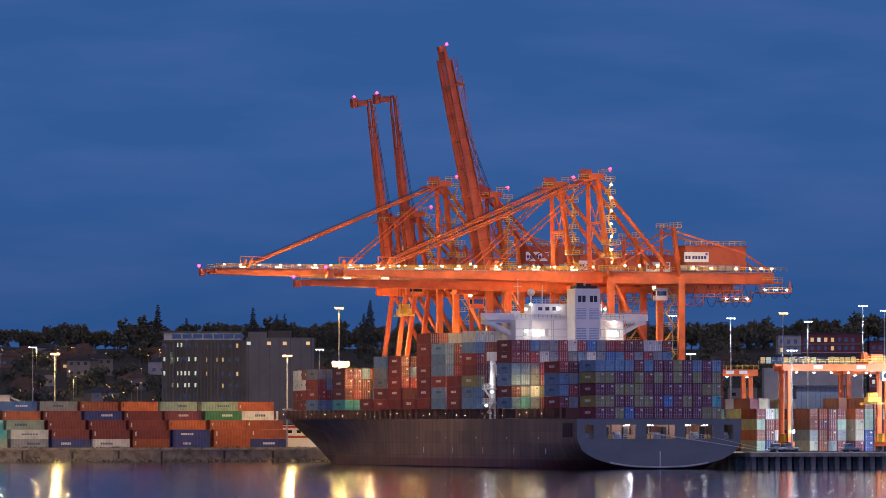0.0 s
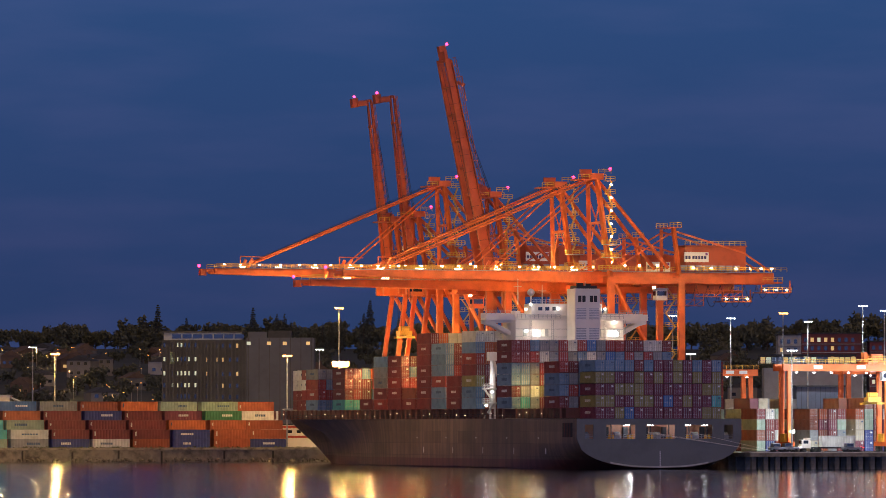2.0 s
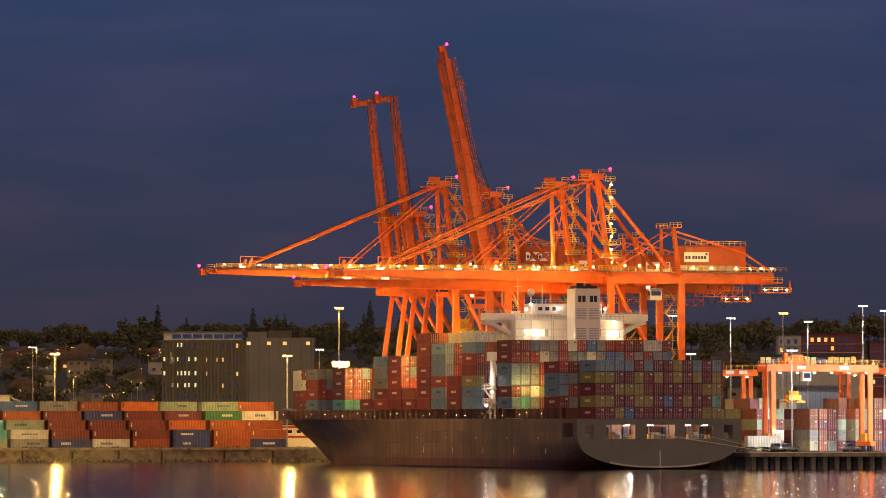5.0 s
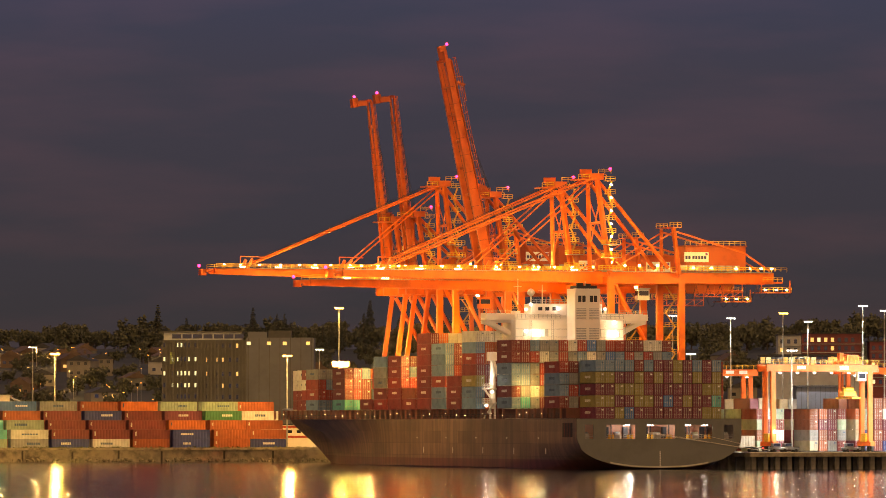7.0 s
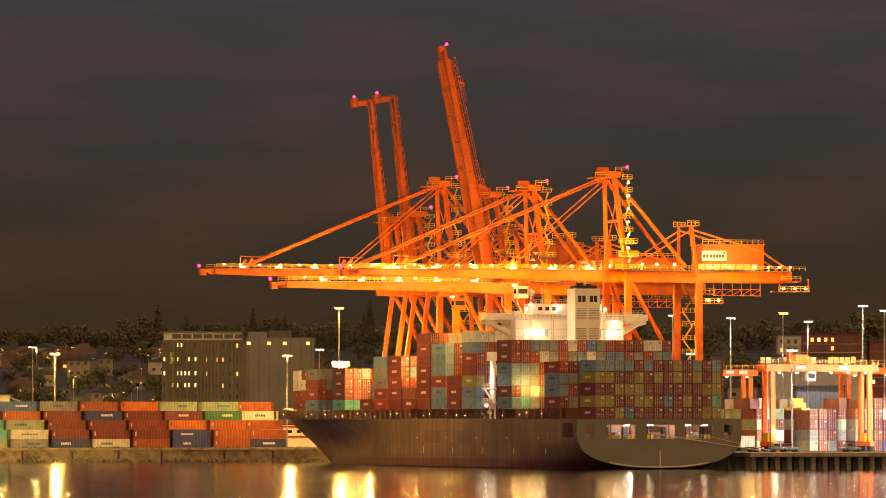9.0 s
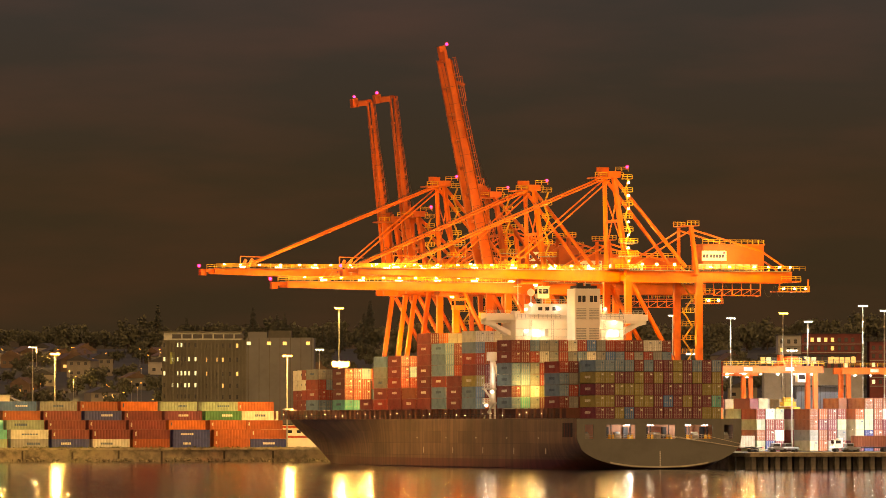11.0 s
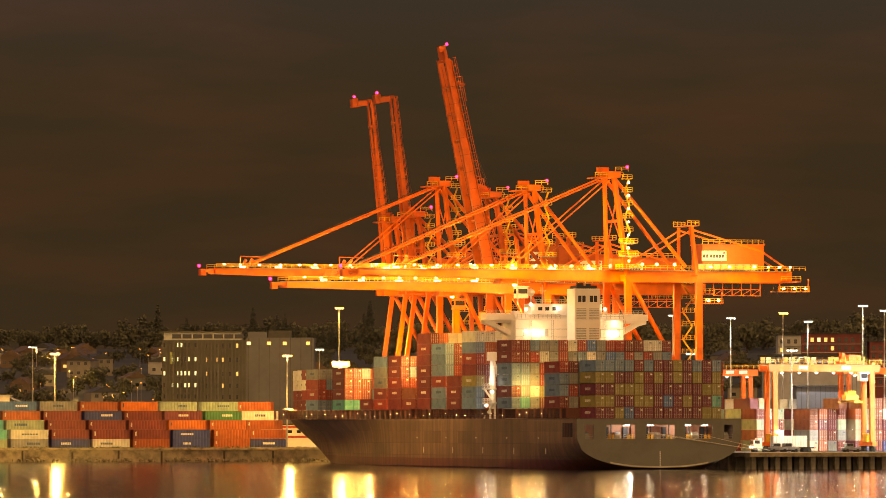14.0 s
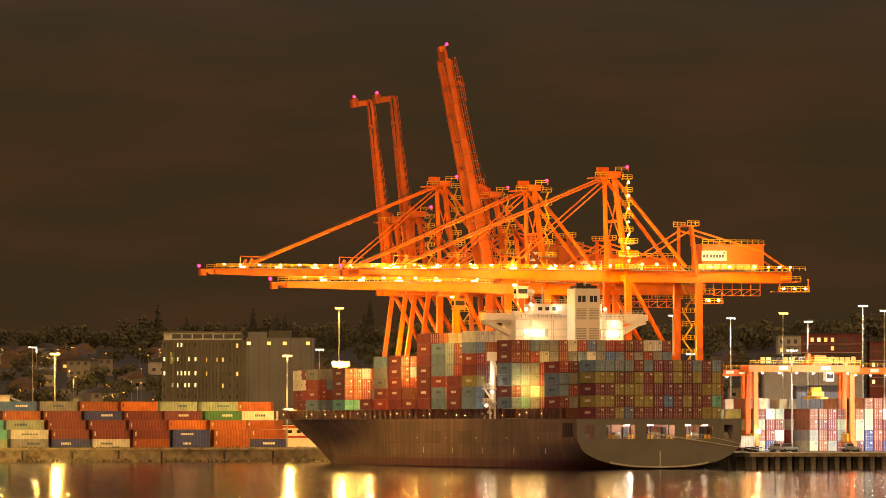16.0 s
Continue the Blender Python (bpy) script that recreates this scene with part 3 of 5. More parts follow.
    # foremast with its big floodlight
    part("foremast", many([(tube, (mid, 281.6, 12), (mid, 281.6, 28.0), 0.4, 0.25, 10), (box, (mid, 280.6, 27.6), (4.6, 0.5, 0.3))]), WHITE, sh, "white foremast")
    for dx in (-1.9, -0.65, 0.65, 1.9):
        part("flood_lamp", one(box, (mid + dx, 280.2, 28.4), (1.15, 0.5, 1.25)), SODIUM_BULB, sh, "glowing orange floodlight")
    # bridge house
    y0, y1 = 68.5, 79.5
    yc = (y0 + y1) / 2
    part("accommodation", many([(box, (mid - 0.4, yc, 25.0), (29, y1 - y0, 25.2))]), WHITE, sh, "white accommodation block", 0.12)
    part("bridge_deck", many([(box, (mid, yc, 37.7), (43.4, 4.6, 0.5)), (box, (mid, yc + 2.2, 38.6), (43.4, 0.25, 1.5)),
                              (box, (mid, yc - 2.2, 38.45), (43.4, 0.25, 1.2))]), WHITE, sh, "white full-width bridge wing deck")
    for s in (-1, 1):
        bm = bmesh.new()
        prof = [(14, 37.5), (21.6, 37.5), (21.6, 36.6), (19.6, 36.1), (14, 33.0), (14, 34.4), (18.6, 36.6), (18.6, 36.8), (14, 36.8)]
        for y in (yc - 1.8, yc + 1.6):
            vs = []
            for yy in (y, y + 0.3):
                vs.append([bm.verts.new((mid + s * x - 0.2, yy, z)) for x, z in prof])
            bm.faces.new(vs[0])
            bm.faces.new(vs[1][::-1])
            for i in range(len(prof)):
                j = (i + 1) % len(prof)
                bm.faces.new((vs[0][i], vs[0][j], vs[1][j], vs[1][i]))
        bmesh.ops.recalc_face_normals(bm, faces=list(bm.faces))
        part("wing_bracket", bm, WHITE, sh)
        part("wing_rail", many([(rail, (mid + s * 14, yc - 2.2, 39.0), (mid + s * 21.6, yc - 2.2, 39.0), 1.0, 1.2, 0.05)]), STEEL, sh)
    part("wheelhouse", many([(box, (mid - 0.4, yc, 40.2), (19, 6, 3.0))]), WHITE, sh, "white wheelhouse", 0.1)
    part("wheelhouse_rail", many([(rail, (mid - 9.8, yc - 2.9, 41.7), (mid + 9.0, yc - 2.9, 41.7), 1.1, 1.2, 0.05)]), STEEL, sh)
    fx = mid + 2.2
    funnel = part("funnel", many([(box, (fx, y0 - 3.3, 36.2), (6.8, 6.6, 18.4))]), WHITE, sh, "white funnel casing with louvres", 0.15)
    part("funnel_top", many([(box, (fx, y0 - 3.3, 45.7), (5.4, 5.2, 0.9)), (tube, (fx - 1, y0 - 3.3, 46), (fx - 1, y0 - 3.3, 46.9), 0.9, None, 12), (tube, (fx + 1.2, y0 - 3.3, 46), (fx + 1.2, y0 - 3.3, 46.7), 0.7, None, 12)]), DARK, sh, "sooty black funnel top")
    for dz in (42.8,):
        for dx in (-2.1, -1.0, 1.0, 2.1):
            part("vent_opening", one(box, (fx + dx, y0 - 6.64, dz), (0.85, 0.08, 1.6)), DARK, funnel)
    for z0 in (39.0, 34.0):
        for dx in (-1.7, 1.7):
            part("louvre", many([(box, (fx + dx, y0 - 6.65, z0 + (i - 3) * 0.42), (2.6, 0.12, 0.2)) for i in range(7)]), STEEL, funnel, "grey slatted louvre")
    for dx, h in ((-12.5, 6.5), (-6.0, 5.0), (5.5, 6)):
        part("mast", many([(tube, (mid + dx, yc, 41.5), (mid + dx, yc, 41.5 + h), 0.16, 0.08, 8), (box, (mid + dx, yc, 41.5 + h * 0.7), (2.2, 0.12, 0.12))]), WHITE, sh, "white antenna mast")
    part("radome", one(ball, (mid - 9.0, yc, 44.6), 1.0), WHITE, sh, "white satellite dome")
    part("radome_leg", one(tube, (mid - 9.0, yc, 41.6), (mid - 9.0, yc, 43.8), 0.2), WHITE, sh)
    for dx in (-9.2, 11.6):
        part("flood_lamp", many([(box, (mid + dx, y0 - 0.35, 34.0), (1.3, 0.4, 1.0))]), WHITE_BULB, sh, "glowing white flood lamp")
    for dx, z in ((-11.6, 40.2), (-10.4, 41.5), (-3.0, 40.4), (9.5, 40.4), (11.5, 37.0), (-12.2, 34.6)):
        part("deck_lamp", one(box, (mid + dx, y0 + 1.5 if z > 38 else y0 - 0.3, z), (0.5, 0.3, 0.5)), WHITE_BULB, sh)
    for dz in (33.2, 35.2):
        part("deck_edge", one(box, (mid - 0.4, y0 - 0.15, dz), (29.1, 0.3, 0.12)), STEEL, sh)
    for dx in (-12.4, -6.6, 7.4, 12.6):
        part("house_door", one(box, (mid + dx, y0 - 0.05, 34.3), (0.9, 0.12, 1.9)), paint("door_grey_paint", (0.4, 0.4, 0.38), 0.5), sh)
        part("ladder", many([(beam, (mid + dx + 1.3, y0 - 0.2, 32.3), (mid + dx + 1.3, y0 - 0.2, 37.5), 0.08, 0.08), (beam, (mid + dx + 1.8, y0 - 0.2, 32.3), (mid + dx + 1.8, y0 - 0.2, 37.5), 0.08, 0.08)] + [(box, (mid + dx + 1.55, y0 - 0.2, 32.5 + i * 0.5), (0.5, 0.06, 0.06)) for i in range(10)]), STEEL, sh)
    for dx in (-7.5, -5.6, -3.7, 6.4, 8.0):
        part("window", one(box, (mid + dx, yc - 3.03, 40.4), (1.1, 0.1, 0.9)), GLASS, sh)
    part("upper_deck_rail", many([(rail, (mid - 14.5, y0 - 0.1, 37.9), (mid - 3, y0 - 0.1, 37.9), 1.05, 1.1, 0.05), (rail, (mid + 7, y0 - 0.1, 37.9), (mid + 14, y0 - 0.1, 37.9), 1.05, 1.1, 0.05)]), STEEL, sh)
    part("lifeboat_davit", many([(box, (mid - 13.6, yc - 1.5, 39.0), (1.5, 3.4, 1.6)), (tube, (mid + 10.5, yc - 1.5, 38.2), (mid + 10.5, yc - 1.5, 40.8), 0.5, None, 10)]), WHITE, sh)
    # provision crane and ladder gear on the port side abreast the house
    part("deck_crane", many([(tube, (-3.0, 74, 12.4), (-3.0, 74, 27.5), 0.9, 0.7, 12), (box, (-3.0, 74, 28.3), (2.4, 2.4, 2.2)), (beam, (-3.0, 74, 28), (-3.4, 66, 21), 0.6, 0.7)]), WHITE, sh, "white provision crane")
    part("side_platform", many([(box, (-2.6, 73, 20), (4.0, 9, 0.3)), (box, (-2.6, 73, 16.4), (4.0, 9, 0.3)), (rail, (-4.5, 68.6, 20.2), (-4.5, 77.4, 20.2), 1.1, 1.2, 0.06), (rail, (-4.5, 68.6, 16.5), (-4.5, 77.4, 16.5), 1.1, 1.2, 0.06),
                                (beam, (-4.2, 69, 16.4), (-4.2, 77, 20), 0.5, 0.2), (beam, (-4.2, 77, 12.6), (-4.2, 69, 16.4), 0.5, 0.2)]), WHITE, sh, "white boarding platforms and stairs")
    for v, u, z in ((-4.4, 70, 19.2), (-4.4, 75, 15.8), (-1, 68, 23.0)):
        part("deck_lamp", one(box, (v, u, z), (0.5, 0.5, 0.5)), WHITE_BULB, sh)


ship()


# ---- ship-to-shore cranes ----
BULB = mesh_of("work_lamp", one(box, (0, 0, 0), (0.5, 0.35, 0.42)), WORK_BULB)
TUBE_LAMP = mesh_of("work_lamp", one(box, (0, 0, 0), (1.8, 0.3, 0.16)), WORK_BULB)


def crane(u, label, boom_z=44.2, apex_z=73.0, raised=None, reach=71.6, back=49.0, gauge=19.5, half=9.0, paintwork=None, lit=True, house=True, splay=0.0, slim=False, stair_lamps=False):
    """A gantry crane on the quay; its own x axis points inland from the waterside rail, y along the quay, z up from the deck."""
    col = paintwork or CRANE
    c = thing("gantry_crane", PORT @ Matrix.Translation((41.5, u, QUAY_Z)), label, "crane", "quay cranes")
    top = boom_z + 3.0
    g = gauge
    for y in (-half, half):
        for x in (0, g):
            sp = -splay if x == 0 else splay * 0.3
            part("leg", many([(beam, (x + sp, y * 1.0, 1.8), (x, y * 0.97, boom_z + 1), 1.3 if slim else 1.75, 1.2 if slim else 1.4)]), col, c, bevel=0.06)
        part("bogie", many([(box, (x, y + dy, 0.8), (0.9, 3.2, 1.0)) for x in (0, g) for dy in (-2.2, 2.2)]), DARK, c, "dark wheel bogies on the rail")
        part("portal_beam", many([(beam, (0, y, 15), (g, y, 15), 1.4, 1.8)]), col, c)
        part("brace", many([(tube, (1.0, y, boom_z - 0.5), (g * 0.82, y, 17), 0.62, None, 10)]), col, c)
        part("top_beam", many([(beam, (-1, y * 0.97, boom_z + 0.6), (g + 1, y * 0.97, boom_z + 0.6), 1.2, 1.6)]), col, c)
        # tower legs leaning together to the apex
        part("tower_leg", many([(beam, (0, y * 0.95, boom_z + 1), (-2.2, y * 0.42, apex_z - 1), 1.05, 1.05)]), col, c)
        part("backstay", many([(tube, (-1.8, y * 0.40, apex_z - 2.0), (g - 2.5, y * 0.62, top + 1), 0.5, None, 10)]), col, c)
        part("rear_tower", many([(beam, (g, y * 0.8, top - 1), (g - 0.8, y * 0.55, top + 11.5), 0.9, 0.9), (beam, (g - 0.6, y * 0.55, top + 10.8), (2.5, y * 0.5, top + 0.8), 0.35, 0.35),
                                 (beam, (g - 0.6, y * 0.55, top + 10.8), (g + 19, y * 0.5, top + 5.2), 0.35, 0.45), (beam, (g + 19, y * 0.5, top + 5.2), (back - 3, y * 0.45, top + 0.4), 0.35, 0.45)]), col, c)
    part("sill_beam", many([(beam, (x, -half - 3, 2.4), (x, half + 3, 2.4), 1.4, 1.6) for x in (0, g)]), col, c)
    for x in (0, g):
        for z in (15, boom_z + 1):
            part("cross_beam", one(beam, (x, -half, z), (x, half, z), 1.3, 1.6), col, c)
    part("apex_beam", many([(box, (-2.2, 0, apex_z - 0.8), (3.4, 9.0, 1.6)), (box, (-4.4, 0, apex_z - 1.6), (5.5, 7.0, 0.35)), (box, (-4.0, 0, apex_z + 0.6), (3.2, 0.8, 1.2))]), col, c)
    part("apex_rail", many([(rail, (-7.2, -3.6, apex_z - 1.4), (0.5, -3.6, apex_z - 1.4), 1.1, 1.3, 0.07), (rail, (-2, -4.6, apex_z), (1.5, -4.6, apex_z), 1.1, 1.3, 0.07)]), YELLOW, c)
    part("girder", many([(box, ((back - 4) / 2 - 2, y, boom_z + 1.5), (back + 4, 1.2, 3.0)) for y in (-3.6, 3.6)]), col, c, "paired box girders", 0.05)
    part("girder_tie", many([(box, (x, 0, boom_z + 1.6), (0.8, 6.4, 1.2)) for x in np.arange(2, back - 4, 8)]), col, c)
    part("walkway_rail", many([(rail, (-2, -5.4, top + 0.1), (back - 3, -5.4, top + 0.1), 1.15, 2.0, 0.07)]), YELLOW, c, "yellow walkway railing")
    part("walkway", many([(box, (back / 2 - 2, -4.9, top), (back - 2, 1.3, 0.15))]), STEEL, c)
    part("tower_tie", many([(beam, (-1.1, -half * 0.7, (top + apex_z) / 2), (-1.1, half * 0.7, (top + apex_z) / 2), 0.7, 0.7)]), col, c)
    part("tower_lattice", many([(tube, (-0.6, -half * 0.85, top + 5), (-1.6, half * 0.55, apex_z - 6), 0.18, None, 6), (tube, (-0.6, half * 0.85, top + 5), (-1.6, -half * 0.55, apex_z - 6), 0.18, None, 6)]), col, c)
    # boom
    hinge = (-3.0, 0, boom_z + 1.5)
    bo = new("boom")
    bo.parent, bo.location = c, hinge
    if raised:
        bo.rotation_euler = (0, radians(raised), 0)
    bo["label"] = "long twin-girder boom, raised upright" if raised else "long twin-girder boom, lowered over the ship"
    L = reach - 3.0
    bm = bmesh.new()
    by, bd = (1.9, 1.9) if slim else (3.6, 3.0)
    for y in (-by, by):
        vs = box(bm, (-L / 2, y, 0), (L, 0.9 if slim else 1.2, bd))
        for v in vs:
            if v.co.x < -L + 1 and v.co.z < 0:
                v.co.z += 1.5
    for x in np.arange(3, L, 7.5):
        box(bm, (-x, 0, 0.4), (0.7, 2 * by - 0.9, 1.0))
    if slim:
        box(bm, (-L + 0.6, 0, -1.9), (1.5, 3.6, 3.0))
        box(bm, (-L + 0.2, 0, -3.8), (2.6, 2.6, 1.8))
        rail(bm, (-L - 0.3, -1.8, -3.4), (-L - 0.3, -1.8, 0.5), 0.5, 1.2, 0.06)
    else:
        box(bm, (-L - 1.2, 0, 0.9), (2.6, 6.0, 0.8))
        box(bm, (-L - 3.0, -1.5, 0.4), (1.6, 2.4, 1.8))
    part("boom_girder", bm, col, bo)
    part("boom_rail", many([(rail, (-1, -by - 1.6, 1.6), (-L, -by - 1.6, 1.6), 1.15, 2.2, 0.07), (rail, (-1, by + 1.6, 1.6), (-L, by + 1.6, 1.6), 1.15, 2.2, 0.07)] if not slim else [(rail, (-1, -by - 0.4, 0.9), (-L, -by - 0.4, 0.9), 0.8, 2.2, 0.05)]), YELLOW if not raised else col, bo)
    part("boom_walkway", many([(box, (-L / 2, sy * (by + 1.1), 1.55), (L - 1, 1.1, 0.12)) for sy in (-1, 1)] if not slim else [(box, (-L / 2, -by - 0.6, 0.9), (L - 1, 0.7, 0.12))]), STEEL if not raised else col, bo)
    for x in () if slim else (-28, -57):
        part("stay_bracket", many([(beam, (x, y, 1.5), (x + 1.6, y, 4.2), 0.5, 0.8) for y in (-3.4, 3.4)] + [(beam, (x - 1, 0, 5.0), (x + 6, 0, 4.8), 0.25, 0.25), (beam, (x - 1, 0, 1.5), (x - 1, 0, 5.0), 0.25, 0.25)]), col, bo)
    if raised:
        part("boom_stiffener", many([(beam, (-2, -by - 0.72, bd / 2), (-L + 2, -by - 0.72, bd / 2), 0.12, 0.12), (beam, (-2, -by - 0.72, -bd / 2), (-L + 2, -by - 0.72, -bd / 2), 0.07, 0.07)] + [(box, (-3 - i * 4.8, -by - 0.64, 0), (0.07, 0.1, bd - 0.2)) for i in range(int((L - 5) / 4.8))]), DARK, bo, "dark stiffeners and cable runs")
    part("beacon", one(ball, (-L - 1.6, -1.0, -3.9) if slim else (-L - 4.0, -1.5, 2.2), 0.42), BEACON, bo, "glowing red warning light")
    part("beacon", one(ball, (1.6, -3.5, apex_z + 1.2), 0.4), BEACON, c, "glowing red warning light")
    if not raised:
        stays = []
        for y in (-3.4, 3.4):
            stays += [(tube, (-3.5, y, apex_z - 1.5), (-58.5, y, top + 1.2), 0.25, None, 8), (tube, (-3.0, y * 0.9, apex_z - 2.2), (-29.5, y, top + 1.2), 0.2, None, 8)]
        part("forestay", many(stays), col, c, "long steel forestay bars")
        part("rope", many([(tube, (-4, y, apex_z - 0.6), (-57, y, top + 2.4), 0.06, None, 5) for y in (-1.5, 1.5)]), DARK, c, "dark hoist ropes")
        if lit:
            for i, x in enumerate(np.arange(-64, 0, 5.3)):
                put(BULB, bo, (x + 0.8 * math.sin(i * 5), -5.0, 2.6))
                if i % 2:
                    put(TUBE_LAMP, bo, (x, -4.4, 1.9))
    else:
        tip = c.matrix_world.inverted() @ (c.matrix_world @ (Matrix.Translation(hinge) @ Matrix.Rotation(radians(raised), 4, "Y")) @ Vector((-L * 0.82, 0, 1.5)))
        mid = c.matrix_world.inverted() @ (c.matrix_world @ (Matrix.Translation(hinge) @ Matrix.Rotation(radians(raised), 4, "Y")) @ Vector((-L * 0.40, 0, 1.5)))
        part("rope", many([(tube, (-3, y, apex_z), tip + Vector((0, y, 0)), 0.08, None, 5) for y in (-2.4, -1.2, 1.2, 2.4)]), DARK, c, "slack dark boom hoist ropes")
        part("folded_stay", many([(beam, (-3, y, apex_z - 1), mid + Vector((1.5, y, 0)), 0.35, 0.35) for y in (-3.0, 3.0)]), col, c)
    if house:
        hs = part("machinery_house", many([(box, (30.6, 0, top + 3.6), (17.0, 9.0, 6.4)), (box, (30.6, 0, top + 6.95), (17.6, 9.6, 0.3))]), CRANE_RED, c, "red machinery house", 0.08)
        part("sign_board", one(box, (25.2, -4.62, top + 4.0), (6.8, 0.12, 2.6)), PANEL, hs, "white company sign board")
        part("sign_mark", many([(box, (22.4 + i * 0.82 + (0.3 if i > 1 else 0), -4.70, top + 3.9), (0.6, 0.03, 0.85)) for i in range(7)]), paint("sign_navy", (0.05, 0.05, 0.16)), hs)
        part("sign_swirl", one(box, (28.0, -4.70, top + 4.8), (0.6, 0.03, 0.6)), paint("sign_violet", (0.25, 0.08, 0.3)), hs)
        part("house_rail", many([(rail, (22, -4.7, top + 7.1), (39, -4.7, top + 7.1), 1.1, 1.5, 0.06), (rail, (20, -6.2, top + 0.2), (50, -6.2, top + 0.2), 1.1, 1.6, 0.06)]), YELLOW, c)
        part("house_vent", many([(box, (21.5 + i * 2.1, -5.0, top + 1.1), (1.7, 0.8, 1.4)) for i in range(8)]), STEEL, hs, "pale grey ventilation boxes")
    part("backreach_tip", many([(box, (back - 2.5, 0, boom_z + 0.4), (6, 8.4, 0.4)), (box, (back - 1, 0, boom_z - 2.2), (9, 6, 0.25)), (beam, (back - 5, -3, boom_z - 2.2), (back - 5, -3, boom_z + 1), 0.3, 0.3), (beam, (back + 3, -3, boom_z - 2.2), (back + 3, -3, boom_z + 1), 0.3, 0.3)]), col, c)
    part("tip_rail", many([(rail, (back - 5, -4.2, boom_z + 0.6), (back + 0.5, -4.2, boom_z + 0.6), 1.1, 1.2, 0.06), (rail, (back - 5.4, -3, boom_z - 2), (back + 3.4, -3, boom_z - 2), 1.1, 1.2, 0.06)]), YELLOW, c)
    # hanging power cables under the girder
    loops = bmesh.new()
    for i in range(9):
        x0 = g + 3 + i * 3.4
        pts = [(x0 + 3.4 * k / 6, -2.2, boom_z - 0.3 - 3.4 * (1 - ((k - 3) / 3) ** 2)) for k in range(7)]
        for a, b in zip(pts, pts[1:]):
            tube(loops, a, b, 0.07, None, 5)
    part("festoon_cable", loops, RUBBER, c, "black looped power cables")
    # yellow-railed platforms round the tower foot and on the rear tower
    for z, w in ((top + 0.3, 6.0), (top + 3.6, 4.6), (top + 7.0, 4.2)) if house else ():
        part("platform", many([(box, (0.2, -half * 0.95, z), (w, 3.0, 0.18))]), STEEL, c)
        part("platform_rail", many([(rail, (0.2 - w / 2, -half * 0.95 - 1.5, z), (0.2 + w / 2, -half * 0.95 - 1.5, z), 1.15, 0.9, 0.07), (rail, (0.2 - w / 2, -half * 0.95 + 1.5, z), (0.2 - w / 2, -half * 0.95 - 1.5, z), 1.15, 0.9, 0.07)]), YELLOW, c)
    if house:
        part("platform", one(box, (g - 0.4, 0, top + 11.8), (3.2, half * 1.25, 0.2)), col, c)
        part("platform_rail", many([(rail, (g - 2.0, sy * half * 0.62, top + 11.9), (g + 1.2, sy * half * 0.62, top + 11.9), 1.15, 0.9, 0.07) for sy in (-1, 1)]), YELLOW, c)
        part("switch_cabin", many([(box, (-1.8, -half * 0.6, top + 1.6), (3.6, 3.0, 2.8))]), CRANE_RED, c, "red electrical cabin", 0.06)
        part("service_frame", many([(beam, (g + 6 + i * 2.6, -3.2, boom_z - 3.4), (g + 6 + i * 2.6, -3.2, boom_z), 0.16, 0.16) for i in range(6)] + [(beam, (g + 6, -3.2, boom_z - zz), (g + 19, -3.2, boom_z - zz), 0.18, 0.18) for zz in (1.8, 3.4)] +
             [(beam, (g + 6 + i * 2.6, -3.2, boom_z - 3.4), (g + 8.6 + i * 2.6, -3.2, boom_z - 1.8), 0.12, 0.12) for i in range(5)]), col, c, "hanging maintenance frame")
    # stair tower down from the apex
    flights = 7
    h0, h1 = top, apex_z - 2
    ys = -half * 0.62
    for i in range(flights):
        za, zb = h0 + (h1 - h0) * i / flights, h0 + (h1 - h0) * (i + 1) / flights
        xa, xb = (0.2, 1.9) if i % 2 == 0 else (1.9, 0.2)
        k = 1 - 0.35 * i / flights
        part("stair_flight", one(beam, (xa * k, ys, za), (xb * k, ys, zb), 0.9, 0.22), YELLOW, c, "yellow stair flight")
        part("landing", one(box, (1.0 * k, ys, zb), (2.7, 1.4, 0.12)), YELLOW, c)
        part("landing_rail", one(rail, (1.0 * k - 1.35, ys - 0.7, zb), (1.0 * k + 1.35, ys - 0.7, zb), 1.1, 0.9, 0.07), YELLOW, c)
    if lit:
        for i in range(flights if stair_lamps else 0):
            zb = h0 + (h1 - h0) * (i + 0.7) / flights
            put(BULB, c, (0.9, -half * 0.62 - 0.9, zb))
        for x in (5, 9, 14, 24, 29, 36, 40, 43, 46):
            put(BULB, c, (x, -5.6, top + (1.6 if x < 20 else 1.0)))
        for x in (back - 4, back - 1, back + 2):
            put(BULB, c, (x, -3.3, boom_z - 1.5))
    # landside stairs
    for i in range(8):
        za, zb = 15 + i * 3.6, 15 + (i + 1) * 3.6
        xa, xb = (g + 1.2, g + 3.8) if i % 2 == 0 else (g + 3.8, g + 1.2)
        part("stair_flight", one(beam, (xa, half * 0.8, za), (xb, half * 0.8, zb), 0.9, 0.2), YELLOW, c)
        part("landing", one(box, (g + 2.5, half * 0.8, zb), (3.6, 1.2, 0.12)), YELLOW, c)
        part("landing_rail", one(rail, (g + 0.8, half * 0.8 - 0.6, zb), (g + 4.2, half * 0.8 - 0.6, zb), 1.1, 1.1, 0.06), YELLOW, c)
    return c


